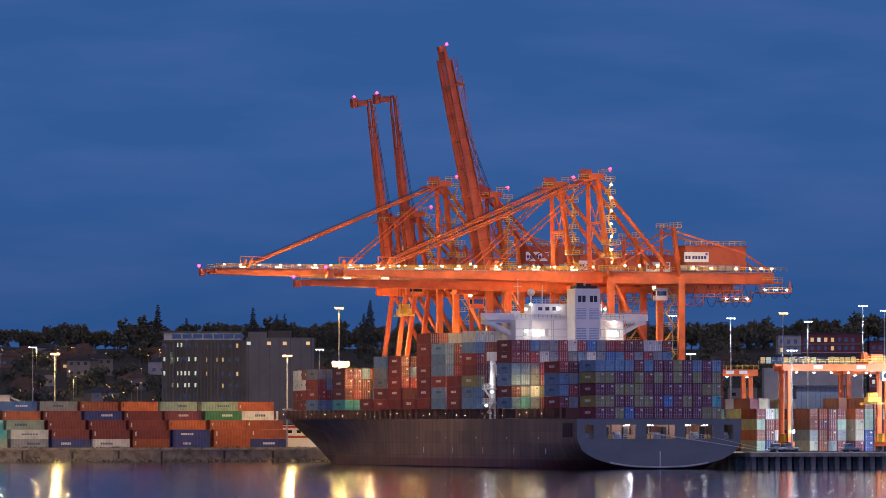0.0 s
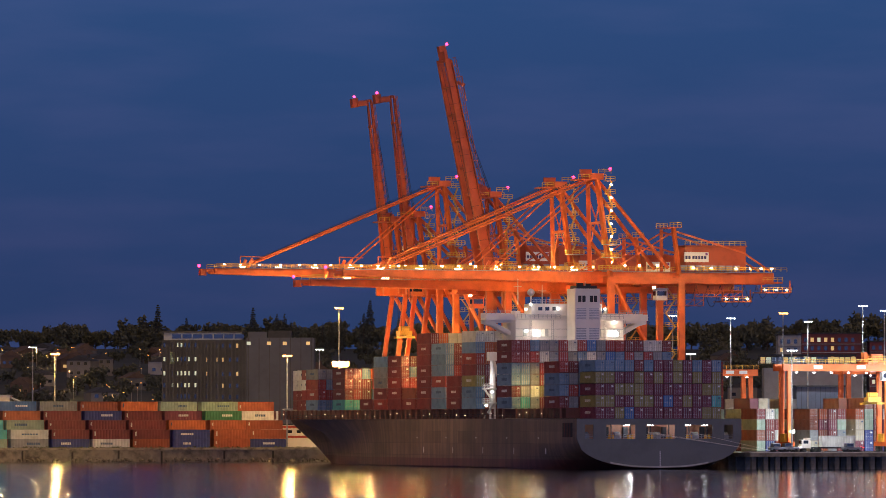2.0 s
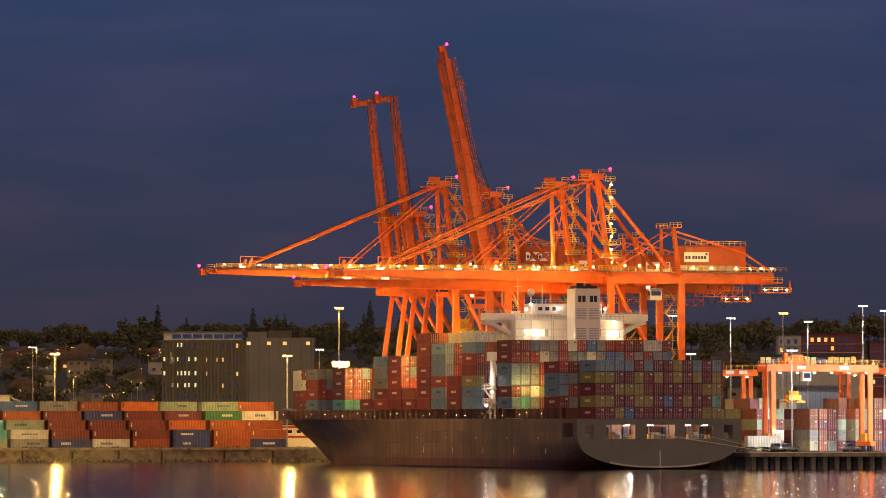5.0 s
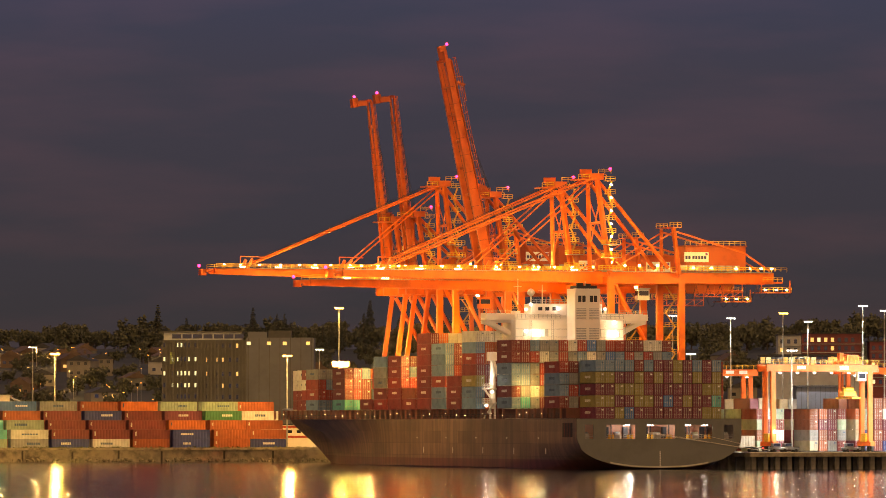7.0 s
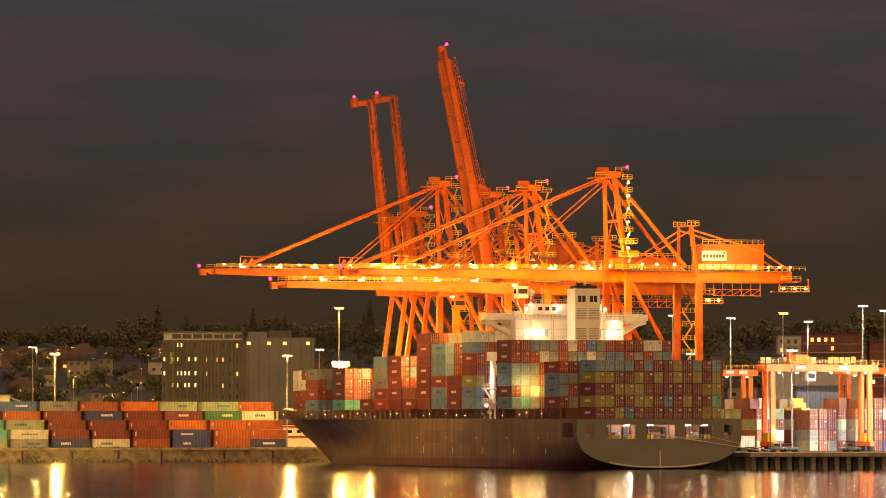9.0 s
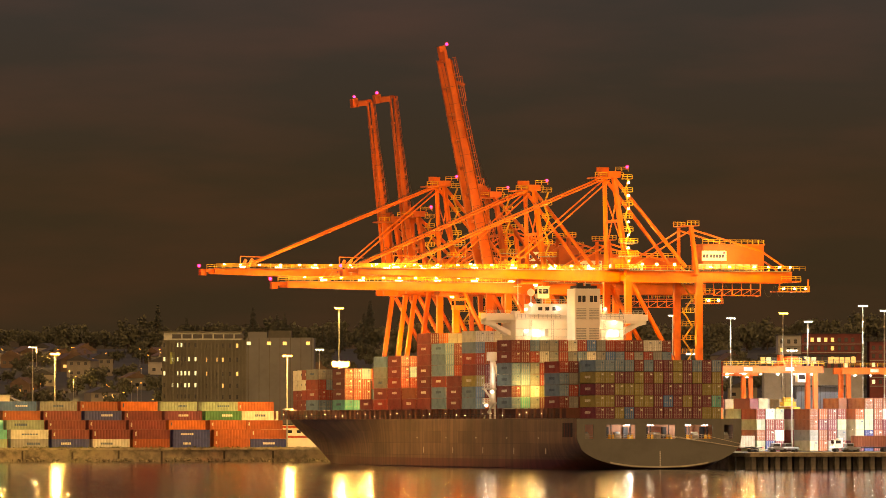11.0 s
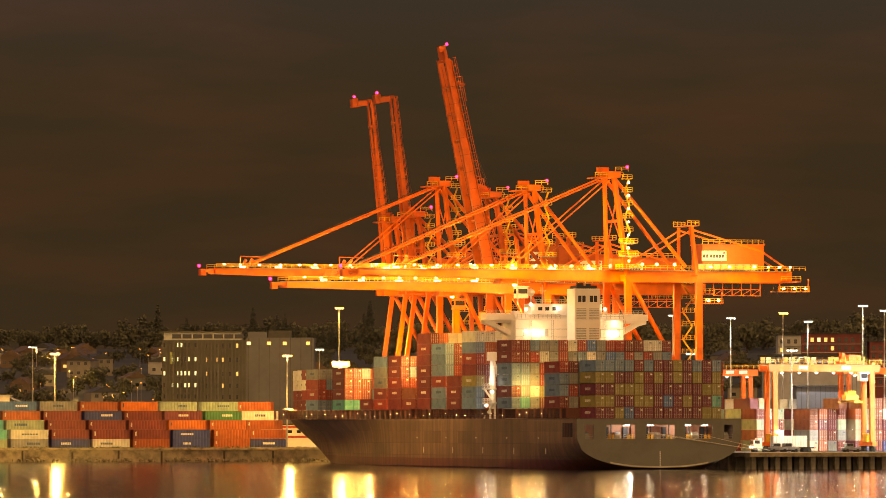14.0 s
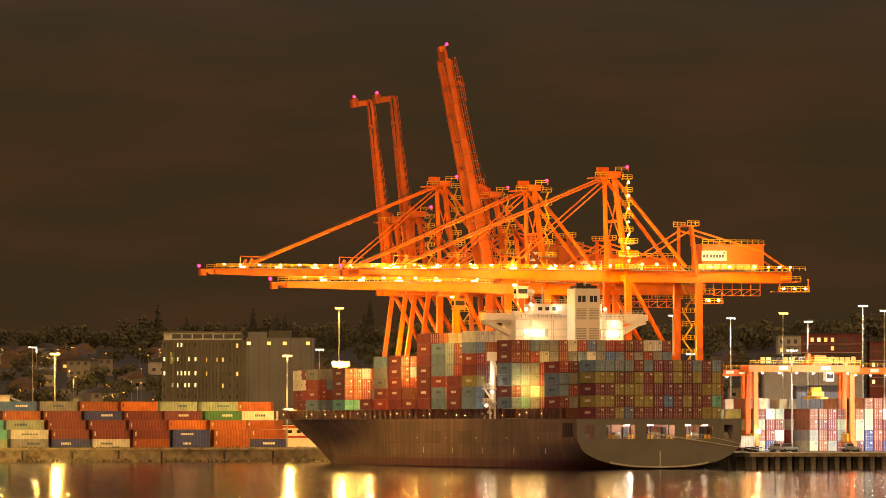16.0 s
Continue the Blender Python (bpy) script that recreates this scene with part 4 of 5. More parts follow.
def trolley(parent, boom_z, cab_paint=PANEL, words="pale driver's cab"):
    """Trolley with the driver's cab; it runs along the girders."""
    t = new("trolley")
    t.parent = parent
    t["label"] = "trolley with a windowed driver's cab"
    part("trolley_frame", many([(box, (0, 0, boom_z - 0.3), (6, 6, 0.6)), (box, (0, 0, boom_z + 0.3), (5, 5.5, 0.8))]), CRANE, t)
    cab = part("cab", many([(box, (3.0, -2.0, boom_z - 3.0), (3.2, 2.6, 2.8)), (box, (3.0, -2.0, boom_z - 1.4), (3.6, 3.0, 0.3))]), cab_paint, t, words, 0.06)
    part("cab_window", many([(box, (3.0, -3.33, boom_z - 2.6), (2.6, 0.06, 1.2)), (box, (1.37, -2.0, boom_z - 2.6), (0.06, 2.0, 1.2))]), GLASS, cab)
    part("cab_lamp", one(box, (1.0, -2.6, boom_z - 1.0), (0.8, 0.4, 0.4)), WORK_BULB, t)
    return t


CRANE_A = crane(121, "orange gantry crane with its boom lowered, standing by the ship's stern", stair_lamps=True)
CRANE_B = crane(152, "orange gantry crane with lowered boom behind the bridge", boom_z=42.4, apex_z=72.0)
CRANE_C = crane(258, "tall orange gantry crane with lowered boom near the bow", boom_z=47.9, apex_z=76.2, half=8, reach=69.4)
CRANE_D = crane(210, "orange gantry crane with its heavy boom raised high", boom_z=44.2, apex_z=71.4, raised=77.5, reach=66.5, lit=False, paintwork=CRANE_RED)
CRANE_E = crane(283, "older red gantry crane with a slender raised boom", boom_z=44.6, apex_z=68.4, raised=82.9, reach=58.6, slim=True, lit=False, house=False, paintwork=CRANE_RED, splay=6.0, half=7)
CRANE_F = crane(306, "older red gantry crane with a slender raised boom by the bow", boom_z=44.6, apex_z=67.6, raised=82.8, reach=58.6, slim=True, lit=False, house=False, paintwork=CRANE_RED, splay=6.0, half=7)
TROLLEY_A, TROLLEY_B = trolley(CRANE_A, 44.2), trolley(CRANE_B, 42.4, CRANE, "orange driver's cab")


def hoist(parent, boom_z):
    """Yellow spreader on ropes under the boom."""
    t = new("spreader")
    t.parent = parent
    t["label"] = "yellow container spreader on hoist ropes"
    part("spreader_beam", many([(box, (0, y, 0), (2.4, 0.5, 0.6)) for y in (-6, 6)] + [(box, (0, 0, 0.1), (1.1, 12, 0.6)), (box, (0, 0, 1.2), (3.6, 3.8, 1.4)), (tube, (-1.5, 0, 2.4), (1.5, 0, 2.4), 0.8, None, 10)]), YELLOW, t)
    part("hoist_rope", many([(tube, (x, y, 1.8), (x * 1.2, y * 1.2, 15.0), 0.05, None, 5) for x in (-1.2, 1.2) for y in (-1.3, 1.3)]), DARK, t)
    return t


TROLLEY_C, HOIST_C = trolley(CRANE_C, 47.9, CRANE, "orange driver's cab"), hoist(CRANE_C, 47.9)
LIFTED = container(PORT @ Matrix.Translation((28.75, 252, 26.36)), "white", "containers on the ship", True, "", "lifted off the ship by a quay crane")


# ---- left yard: stepped rows of containers on the far quay ----
def left_yard():
    rng = random.Random(3)
    rows = {
        0: [["grey", "navy", "white", "rust", "navy", "rust", "navy"], ["white", "maroon", "maroon", "maroon", "navy", "rust", "rust"]],
        1: [["sage", "maroon", "maroon", "maroon", "orange", "rust", "rust"]],
        2: [["rust", "maroon", "navy", "maroon", "purple", "green", "white"]],
        3: [["blue", "grey", "rust", "orange", "sage", "sage", "rust"]]}
    hidden = []
    lot = pose(-128.0, 1877, QUAY_Z + 0.02, 0, 0, 28)
    starts = [-13.4, 0, 13.35, 26.7, 40.0, 53.3, 66.9, 79.2]
    # each row further back is one tier higher
    for r in range(4):
        seen = [0, 1] if r == 0 else [r + 1]
        for tier in range(r + 2):
            for i, v in enumerate(starts):
                if i == 0:
                    c = rng.choice(["sage", "teal", "white"])
                else:
                    c = rows[r][tier if r == 0 else 0][i - 1] if tier in seen else rng.choice(["maroon", "rust", "brown"])
                m = lot @ Matrix.Translation((v + 12.2 + rng.uniform(-0.08, 0.08), r * 2.9 + 1.25, tier * 2.81)) @ pose(0, 0, 0, 0, 0, 90)
                if tier not in seen:
                    hidden.append((m, c))
                    continue
                ob = container(m, c, "containers on the far quay", False, "", "stacked by the quay")
                if c in ("navy", "green", "white", "sage", "blue", "grey", "purple"):
                    k = new("marking", MARKS[c, "side"])
                    k.parent, k.location, k.rotation_euler = ob, (-CW / 2 - 0.012, CL * rng.choice((0.4, 0.5, 0.62)), CH * 0.52), (0, 0, radians(-90))
                    k.scale = (rng.uniform(0.6, 1.25), 1, rng.uniform(0.55, 1.15))
                else:
                    k = new("marking", MARKS[c, "side"])
                    k.parent, k.location, k.rotation_euler = ob, (-CW / 2 - 0.012, CL * 0.93, CH * rng.uniform(0.5, 0.62)), (0, 0, radians(-90))
                    k.scale = (0.1, 1, rng.uniform(1.2, 2.2))
    packed(hidden, "containers packed in the far quay's inner rows")


left_yard()


# ---- right yard: rows lying along the berth on the pier ----
def right_yard():
    rng = random.Random(11)
    table = [("rust", 2), ("maroon", 3), ("beige", 4), ("teal", 2), ("sage", 3), ("navy", 2), ("white", 2), ("grey", 2), ("brown", 4), ("purple", 1)]
    rows = ((116, 84.6, 3, (4, 4, 4)), (128.6, 84.6, 3, (4, 5, 5)), (112.5, 98.2, 4, (4, 4, 4, 4)), (125, 98.2, 3, (4, 4, 3)),
            (109, 109.8, 11, (4, 5, 5, 5, 5, 5, 4, 5, 5, 5, 5)), (121.6, 109.8, 6, (5, 5, 5, 5, 5, 5)), (170, 74, 16, (5, 4, 5, 5, 4, 5, 5, 5, 5, 4, 5, 5, 5, 4, 5, 5)))
    hidden = []
    for u, v0, n, heights in rows:
        for i in range(n):
            for k in range(heights[i]):
                if u > 118 and (i > 0 or u > 160):
                    hidden.append((PORT @ Matrix.Translation((v0 + i * 2.62, u, QUAY_Z + k * 2.81)), pick(rng, table)))
                    continue
                container(PORT @ Matrix.Translation((v0 + i * 2.62, u, QUAY_Z + k * 2.81)), pick(rng, table), "containers in the yard on the pier", u < 118, "end" if rng.random() < 0.4 else "", "stacked in the lit pier yard")
    packed(hidden, "containers in the inner rows on the pier")


right_yard()


# ---- light masts ----
def mast(v, u, height, colour, heads=4, wide=2.9):
    warm = colour == "sodium"
    m = thing("light_mast", PORT @ Matrix.Translation((v, u, QUAY_Z)), f"tall steel light mast with glowing {'orange sodium' if warm else 'white'} floodlights", "light mast", "yard light masts")
    part("pole", one(tube, (0, 0, 0), (0, 0, height), 0.27, 0.13, 10), STEEL, m)
    part("crossarm", one(box, (0, 0, height), (wide, 0.12, 0.12)), STEEL, m)
    head = mesh_of("lamp_head", one(box, (0, -0.3, -0.1), (0.55, 0.45, 0.42) if warm else (0.36, 0.4, 0.22)), SODIUM_BULB if warm else WHITE_BULB)
    for i in range(heads):
        o = new("lamp_head", head)
        o.parent, o.location = m, ((i - (heads - 1) / 2) * wide / heads, 0, height - 0.1)
    return m


# across and along the berth, height of the lamp heads
for v, u, z, colour in ((-27.5, 447.6, 33.1, "sodium"),
                        (24.8, 367.8, 31.9, "sodium"),
                        (70.4, 470.0, 48.2, "sodium"),
                        (-13.3, 537.4, 36.3, "white"),
                        (78.1, 519.9, 35.7, "white"),
                        (152.3, 329.9, 43.1, "white"),
                        (167.3, 325.3, 44.6, "sodium"),
                        (205.7, 407.7, 43.6, "white"),
                        (154.6, 224.6, 44.9, "white"),
                        (66.3, 42.5, 29.8, "white"),
                        (135.6, 335.0, 43.9, "white"),
                        (178.4, 269.6, 44.5, "white"),
                        (94.6, 201.1, 30.8, "white")):
    mast(v, u, z - QUAY_Z, colour)

# lights on the masts
for v, u, z, watts, colour in ((-28.7, 440.2, 33.6, 42000, SODIUM),
                              (23.4, 360.5, 32.4, 30000, SODIUM),
                              (69.0, 462.6, 48.7, 30000, SODIUM),
                              (16.2, 278.0, 28.7, 34000, SODIUM),
                              (150.6, 322.7, 43.6, 30000, WHITE_LIGHT),
                              (204.0, 400.5, 44.1, 30000, WHITE_LIGHT),
                              (152.8, 217.4, 45.4, 40000, WHITE_LIGHT),
                              (62.8, 30.6, 29.9, 30000, WHITE_LIGHT)):
    if colour is WHITE_LIGHT:
        spot(v, u, z, (v, u + 6, 0), watts * 1.3, colour, 145)
    else:
        lamp(v, u, z, watts, colour)
# unseen lamps hung free near the cranes, in place of their own work lamps
for u, z, watts in ((93, 58.5, 9500), (150, 56.5, 10500)):
    for v in (-18, 8, 34):
        lamp(v, u - 2, z - 4, watts, SODIUM)
lamp(70, 84, 56, 16000, SODIUM)
lamp(-10, 240, 62, 8000, SODIUM)
for v, u, z in ((33, 138, 34), (36, 195, 36), (34, 240, 33), (33, 292, 32)):
    lamp(v, u, z, 12000, SODIUM)
# the foremast floodlight is turned on the head of the slip
spot(14.5, 279, 28.6, (-60, 372, 8), 290000, SODIUM, 120)
# unseen spots added past the boom tips, turned down on deck cargo and hull
for v, u, z in ((-40, 119, 50), (-40, 162, 50), (-38, 256, 50)):
    spot(v, u, z, (2, u + 4, 10), 20000, SODIUM, 100)
# the ship's own floodlights and deck lamps
for v in (7.0, 27.9):
    lamp(v, 64.0, 34.0, 600, (1.0, 0.72, 0.42), 0.4)
lamp(10, 3.5, 10.4, 500, WHITE_LIGHT, 0.3)
lamp(24, 3.5, 10.4, 500, WHITE_LIGHT, 0.3)
lamp(-6, 72, 22, 500, WHITE_LIGHT, 0.3)
# lamps on the lashing bridges between the bays
for v, u, z, watts in ((-1.5, 141, 27.5, 3600), (0.0, 195, 24.0, 4000), (-1, 235, 21, 2500), (-1, 48, 20.5, 1100), (12, 48, 20.5, 1100), (20, 104, 35, 4000), (-3.4, 108, 20, 500), (-3.4, 162, 20, 500), (-2.2, 101, 32, 1500)):
    lamp(v, u, z, watts, SODIUM, 0.3)
# unseen spots added over the pier to brighten its yard, turned inland
spot(84, 28, 31, (93, 100, 0), 150000, (0.96, 0.96, 0.94), 62)
spot(118, 28, 31, (116, 100, 0), 150000, (0.96, 0.96, 0.94), 62)


# ---- town and hills behind ----
def ridge(x, y):
    """Height of the hillside."""
    t = min(1.0, max(0.0, (y - 2240) / 1100))
    fall = max(0.0, (y - 3500) / 900)
    return 3.5 + 50 * t ** 0.85 + 5 * t * noise.noise(Vector((x * 0.006, y * 0.004, 3))) - 30 * fall


def hill():
    b = bmesh.new()
    nx, ny = 100, 26
    grid = [[b.verts.new((-1000 + i * 20, 2240 + j * 90, ridge(-1000 + i * 20, 2240 + j * 90))) for i in range(nx + 1)] for j in range(ny + 1)]
    for r0, r1 in zip(grid, grid[1:]):
        for i in range(nx):
            b.faces.new((r0[i], r0[i + 1], r1[i + 1], r1[i]))
    tagged(new("hillside", mesh_of("hillside", b, paint("hillside_scrub", (0.06, 0.062, 0.05), 0.95, 0, 0.5, 0.02, 0.6))), "dark scrubby hillside behind the port town", "hillside", kind="structure")


hill()
LEAF = paint("tree_foliage", (0.115, 0.12, 0.085), 0.9, 0, 0.5, 0.3, 0.3)
NEEDLE = paint("conifer_foliage", (0.075, 0.085, 0.07), 0.9, 0, 0.5, 0.3, 0.3)
BARK = paint("tree_bark", (0.08, 0.06, 0.045), 0.9, 0, 0.4, 1)


def leafy_tree(seed, h=18.0):
    rng = random.Random(seed)
    trunk, crown = bmesh.new(), bmesh.new()
    tube(trunk, (0, 0, -1), (0, 0, h * 0.55), 0.5, 0.25, 7)
    for i in range(13):
        a = i * 2.4 + rng.random()
        z = h * rng.uniform(0.06, 0.5)
        r = h * rng.uniform(0.18, 0.34)
        tip = (math.cos(a) * r, math.sin(a) * r, z + h * rng.uniform(0.12, 0.38))
        tube(trunk, (0, 0, z), tip, 0.2, 0.07, 5)
        for _ in range(13):
            clump(crown, (tip[0] + rng.gauss(0, h * 0.07), tip[1] + rng.gauss(0, h * 0.07), tip[2] + rng.gauss(0, h * 0.07)), h * 0.085, rng, 5)
    return mesh_of("trunk", trunk, BARK), mesh_of("crown", crown, LEAF)


def conifer(seed, h=26.0):
    rng = random.Random(seed)
    trunk, crown = bmesh.new(), bmesh.new()
    tube(trunk, (0, 0, -1), (0, 0, h * 0.97), 0.5, 0.08, 7)
    z = h * 0.14
    while z < h * 0.99:
        r = (1 - z / h) * h * 0.23 * rng.uniform(0.65, 1.15) + 0.3
        for i in range(7):
            a = rng.random() * 6.283
            q = (math.cos(a) * r, math.sin(a) * r, z - r * 0.35)
            tube(trunk, (0, 0, z), q, 0.1, 0.03, 4)
            for k in (0.45, 0.75, 1.0):
                clump(crown, (q[0] * k, q[1] * k, z - r * 0.35 * k), 0.35 + r * 0.16, rng, 4)
        z += h * 0.042
    return mesh_of("trunk", trunk, BARK), mesh_of("crown", crown, NEEDLE)


def tree(kind, x, y, scale, label, group):
    ob = new("tree")
    trunk, crown = kind
    for name, me in (("trunk", trunk), ("crown", crown)):
        o = new(name, me)
        o.parent = ob
    ob.matrix_world = pose(x, y, ridge(x, y) - 0.3, 0, 0, (x * 37 + y * 11) % 360)
    ob.scale = (scale, scale, scale)
    return tagged(ob, label, "tree", group)


BROAD = [leafy_tree(k) for k in range(5)]
FIR = [conifer(k + 20) for k in range(4)]


def woods():
    rng = random.Random(5)
    # the skyline, tree by tree; slopes give the direction from the harbour
    for i in range(120):
        x = -0.078 + i * 0.156 / 119 + rng.uniform(-0.0008, 0.0008)
        y = rng.uniform(3180, 3420)
        tree(rng.choice(BROAD), x * y, y, rng.uniform(0.6, 1.05), "dark leafy tree on the hill's skyline", "skyline trees")
    for x, h in ((-0.0450, 1.45), (-0.0438, 0.9), (-0.0405, 1.0), (-0.0345, 0.95), (-0.0300, 1.35), (-0.0262, 1.15), (-0.0250, 1.1), (-0.0240, 0.9), (-0.0190, 0.9), (-0.0162, 1.0), (-0.0115, 1.5), (-0.0125, 1.2), (-0.0175, 0.8), (-0.0070, 1.0), (-0.0052, 0.9)):
        y = rng.uniform(3150, 3250)
        tree(rng.choice(FIR), x * y, y, h * 0.66, "dark pointed conifer standing above the skyline", "skyline conifers")
    # woods between the houses
    grove = bmesh.new()
    for i in range(300):
        y = rng.uniform(2380, 3180)
        x = rng.uniform(-0.078, 0.078) * y
        if i >= 130:
            me = rng.choice(BROAD)[1]
            k = rng.uniform(0.4, 0.8)
            start = len(grove.verts)
            grove.from_mesh(me)
            grove.verts.ensure_lookup_table()
            bmesh.ops.transform(grove, matrix=Matrix.Translation((x, y, ridge(x, y) - 1)) @ Matrix.Scale(k, 4), verts=grove.verts[start:])
            continue
        tree(rng.choice(BROAD), x, y, rng.uniform(0.38, 0.75), "dark leafy tree among hillside houses", "hillside trees")
    tagged(new("woods", mesh_of("woods", grove, LEAF)), "dark leafy woods between the hillside houses", "woods", kind="stuff")


woods()


def house_kind(seed):
    """Meshes of a gabled house: wall, roof, and windows lit and dark."""
    rng = random.Random(seed)
    w, d, h = rng.uniform(9, 15), rng.uniform(8, 10), rng.uniform(4.5, 7.5)
    wall, roof = bmesh.new(), bmesh.new()
    box(wall, (0, 0, h / 2 - 2), (w, d, h + 4))
    rise = rng.uniform(2.0, 3.6)
    pts = [(-w / 2 - 0.4, h - 0.1), (0, h + rise), (w / 2 + 0.4, h - 0.1), (0, h - 0.1)]
    f = [roof.verts.new((x, -d / 2 - 0.5, z)) for x, z in pts[:3]]
    k = [roof.verts.new((x, d / 2 + 0.5, z)) for x, z in pts[:3]]
    for q in ((f[0], f[1], k[1], k[0]), (f[1], f[2], k[2], k[1]), (f[0], k[0], k[2], f[2]), (f[2], f[1], f[0]), (k[0], k[1], k[2])):
        roof.faces.new(q)
    if rng.random() < 0.6:
        box(roof, (w * 0.22, 0.5, h + rise * 0.8), (0.9, 0.9, 2.0))
    wins = []
    for z in ([1.6, h - 1.4] if h > 5.5 else [1.8]):
        for i in range(3):
            wins.append(((i - 1) * w * 0.3, -d / 2 - 0.03, z))
    return wall, roof, wins, rng


def houses():
    walls = [paint("house_" + n, c, 0.8, 0, 0.25, 0.2) for n, c in (("cream_render", (0.24, 0.22, 0.19)), ("grey_board", (0.15, 0.155, 0.165)), ("white_board", (0.33, 0.32, 0.31)), ("brown_board", (0.13, 0.09, 0.065)))]
    roofs = [paint("roof_" + n, c, 0.85, 0, 0.35, 0.5) for n, c in (("dark_shingle", (0.06, 0.06, 0.065)), ("brown_shingle", (0.12, 0.08, 0.06)))]
    frame_mesh = mesh_of("window", one(box, (0, 0, 0), (1.5, 0.1, 1.3)), GLASS)
    lit_mesh = mesh_of("window", one(box, (0, 0, 0), (1.5, 0.1, 1.3)), WARM_WIN)
    kinds = []
    for k in range(6):
        w, r, wins, rng = house_kind(k + 40)
        kinds.append((mesh_of("wall", w, walls[k % 4]), mesh_of("roof", r, roofs[k % 2]), wins))
    rng = random.Random(17)
    spots = []
    for i in range(66):
        y = rng.uniform(2450, 3150)
        x = rng.uniform(-0.074, -0.020) if i < 50 else rng.uniform(0.036, 0.074)
        spots.append((x * y, y))
    for x, y in spots:
        wall, roof, wins = rng.choice(kinds)
        hs = thing("house", pose(x, y, ridge(x, y) + 0.2, 0, 0, rng.uniform(-35, 35)), "small gabled house on the dark hillside with few lit windows", "house", "hillside houses")
        for name, me in (("wall", wall), ("roof", roof)):
            o = new(name, me)
            o.parent = hs
        for p in wins:
            o = new("window", lit_mesh if rng.random() < 0.16 else frame_mesh)
            o.parent, o.location = hs, p
    # street lamps between them
    for i in range(40):
        y = rng.uniform(2330, 3050)
        x = rng.uniform(-0.072, -0.03) * y
        sl = thing("street_lamp", pose(x, y, ridge(x, y)), "street lamp with a glowing orange head among the houses", "street lamp", "street lamps")
        part("pole", one(tube, (0, 0, -1), (0, 0, 8), 0.12, 0.08, 6), STEEL, sl)
        part("lamp_head", one(box, (0, -0.6, 8), (0.35, 0.6, 0.25)), glow("street_lamp_glass", (1.0, 0.36, 0.05), 2.5), sl)
        if i % 4 == 0:
            data = bpy.data.lights.new("street_light", "POINT")
            data.energy, data.color, data.shadow_soft_size = 3500, SODIUM, 0.4
            new("street_light", data).location = (x, y - 0.6, ridge(x, y) + 7.4)


houses()


def silo():
    """The ribbed concrete grain elevator with its glazed gallery, and the plain block beside it."""
    y = 2100.0
    conc = paint("silo_concrete", (0.10, 0.095, 0.085), 0.9, 0, 0.5, 0.12, 0.4)
    pale = paint("silo_pale_concrete", (0.115, 0.115, 0.125), 0.9, 0, 0.35, 0.06, 0.3)
    el = thing("grain_elevator", pose(0, y, 0), "tall ribbed concrete grain elevator with scattered lit windows", "grain elevator")
    x0, x1, zt = -92.9, -65.37, 39.23
    part("wall", one(box, ((x0 + x1) / 2, 12, zt / 2 + 1.5), (x1 - x0, 24, zt - 3)), conc, el)
    n = 24
    rib = mesh_of("rib", one(box, (0, -0.25, zt / 2 + 1.5), (0.42, 0.6, zt - 3)), conc)
    for i in range(n + 1):
        put(rib, el, (x0 + (x1 - x0) * i / n, 0, 0))
    part("gallery", one(box, (-79.79, 12, 40.45), (-65.55 - -91.4, 18, 2.9)), paint("gallery_grey_paint", (0.33, 0.34, 0.34), 0.7, 0, 0.25, 0.3), el, "long rooftop gallery")
    part("gallery_roof", one(box, (-79.79, 12, 41.93), (-64.99 - -91.96, 20, 0.4)), conc, el)
    pane = mesh_of("gallery_window", one(box, (0, 2.95, 0), (3.0, 0.1, 1.4)), GLASS)
    for i in range(7):
        put(pane, el, (-88.41 + i * 3.465, 0, 40.45))
    lit = mesh_of("window", one(box, (0, -0.06, 0), (0.6, 0.12, 1.35)), COOL_WIN)
    warm = mesh_of("window", one(box, (0, -0.06, 0), (0.6, 0.12, 1.35)), WARM_WIN)
    dark = mesh_of("window", one(box, (0, -0.06, 0), (0.6, 0.12, 1.35)), GLASS)
    rng = random.Random(2)
    for row, z in enumerate((37.55, 32.86, 28.18, 24.25, 20.5)):
        for x in (-92.34, -89.53, -88.03, -86.72, -85.41, -84.1, -82.04):
            put(lit if rng.random() < (0.45 if row == 0 else 0.8) and row < 4 else dark, el, (x, 0, z))
        for x in (-78.1, -74.73, -73.05, -70.61, -68.18):
            put(warm if rng.random() < 0.3 else dark, el, (x, 0, z - 0.2))
    part("window", one(box, (-89.72, -0.06, 33.24), (1.3, 0.12, 3.8)), paint("green_stair_glass", (0.25, 0.3, 0.08), 0.3), el, "tall greenish stair window")
    bl = thing("silo_block", pose(0, y, 0), "plain blue-grey concrete silo block beside the elevator", "silo")
    part("wall", one(box, (-53.94, 11, 39.98 / 2 + 1.5), (-42.7 - -65.09, 22, 39.98 - 3)), pale, bl)
    for i in range(7):
        part("seam", one(box, (-64.43 + i * 3.465, -0.04, 39.98 / 2 + 1.5), (0.25, 0.12, 39.98 - 3.2)), conc, bl)
    part("roof_hut", one(box, (-61.62, 10, 40.92), (6.2, 8, 2.2)), pale, bl)
    part("roof_hut", one(box, (-54.32, 12, 41.1), (7.6, 8, 2.6)), conc, bl)
    for x in (-64.43, -57.69, -52.44, -44.76):
        part("window", one(box, (x, -0.08, 38.11), (1.3, 0.14, 1.1)), WARM_WIN if x > -64 else COOL_WIN, bl)


silo()


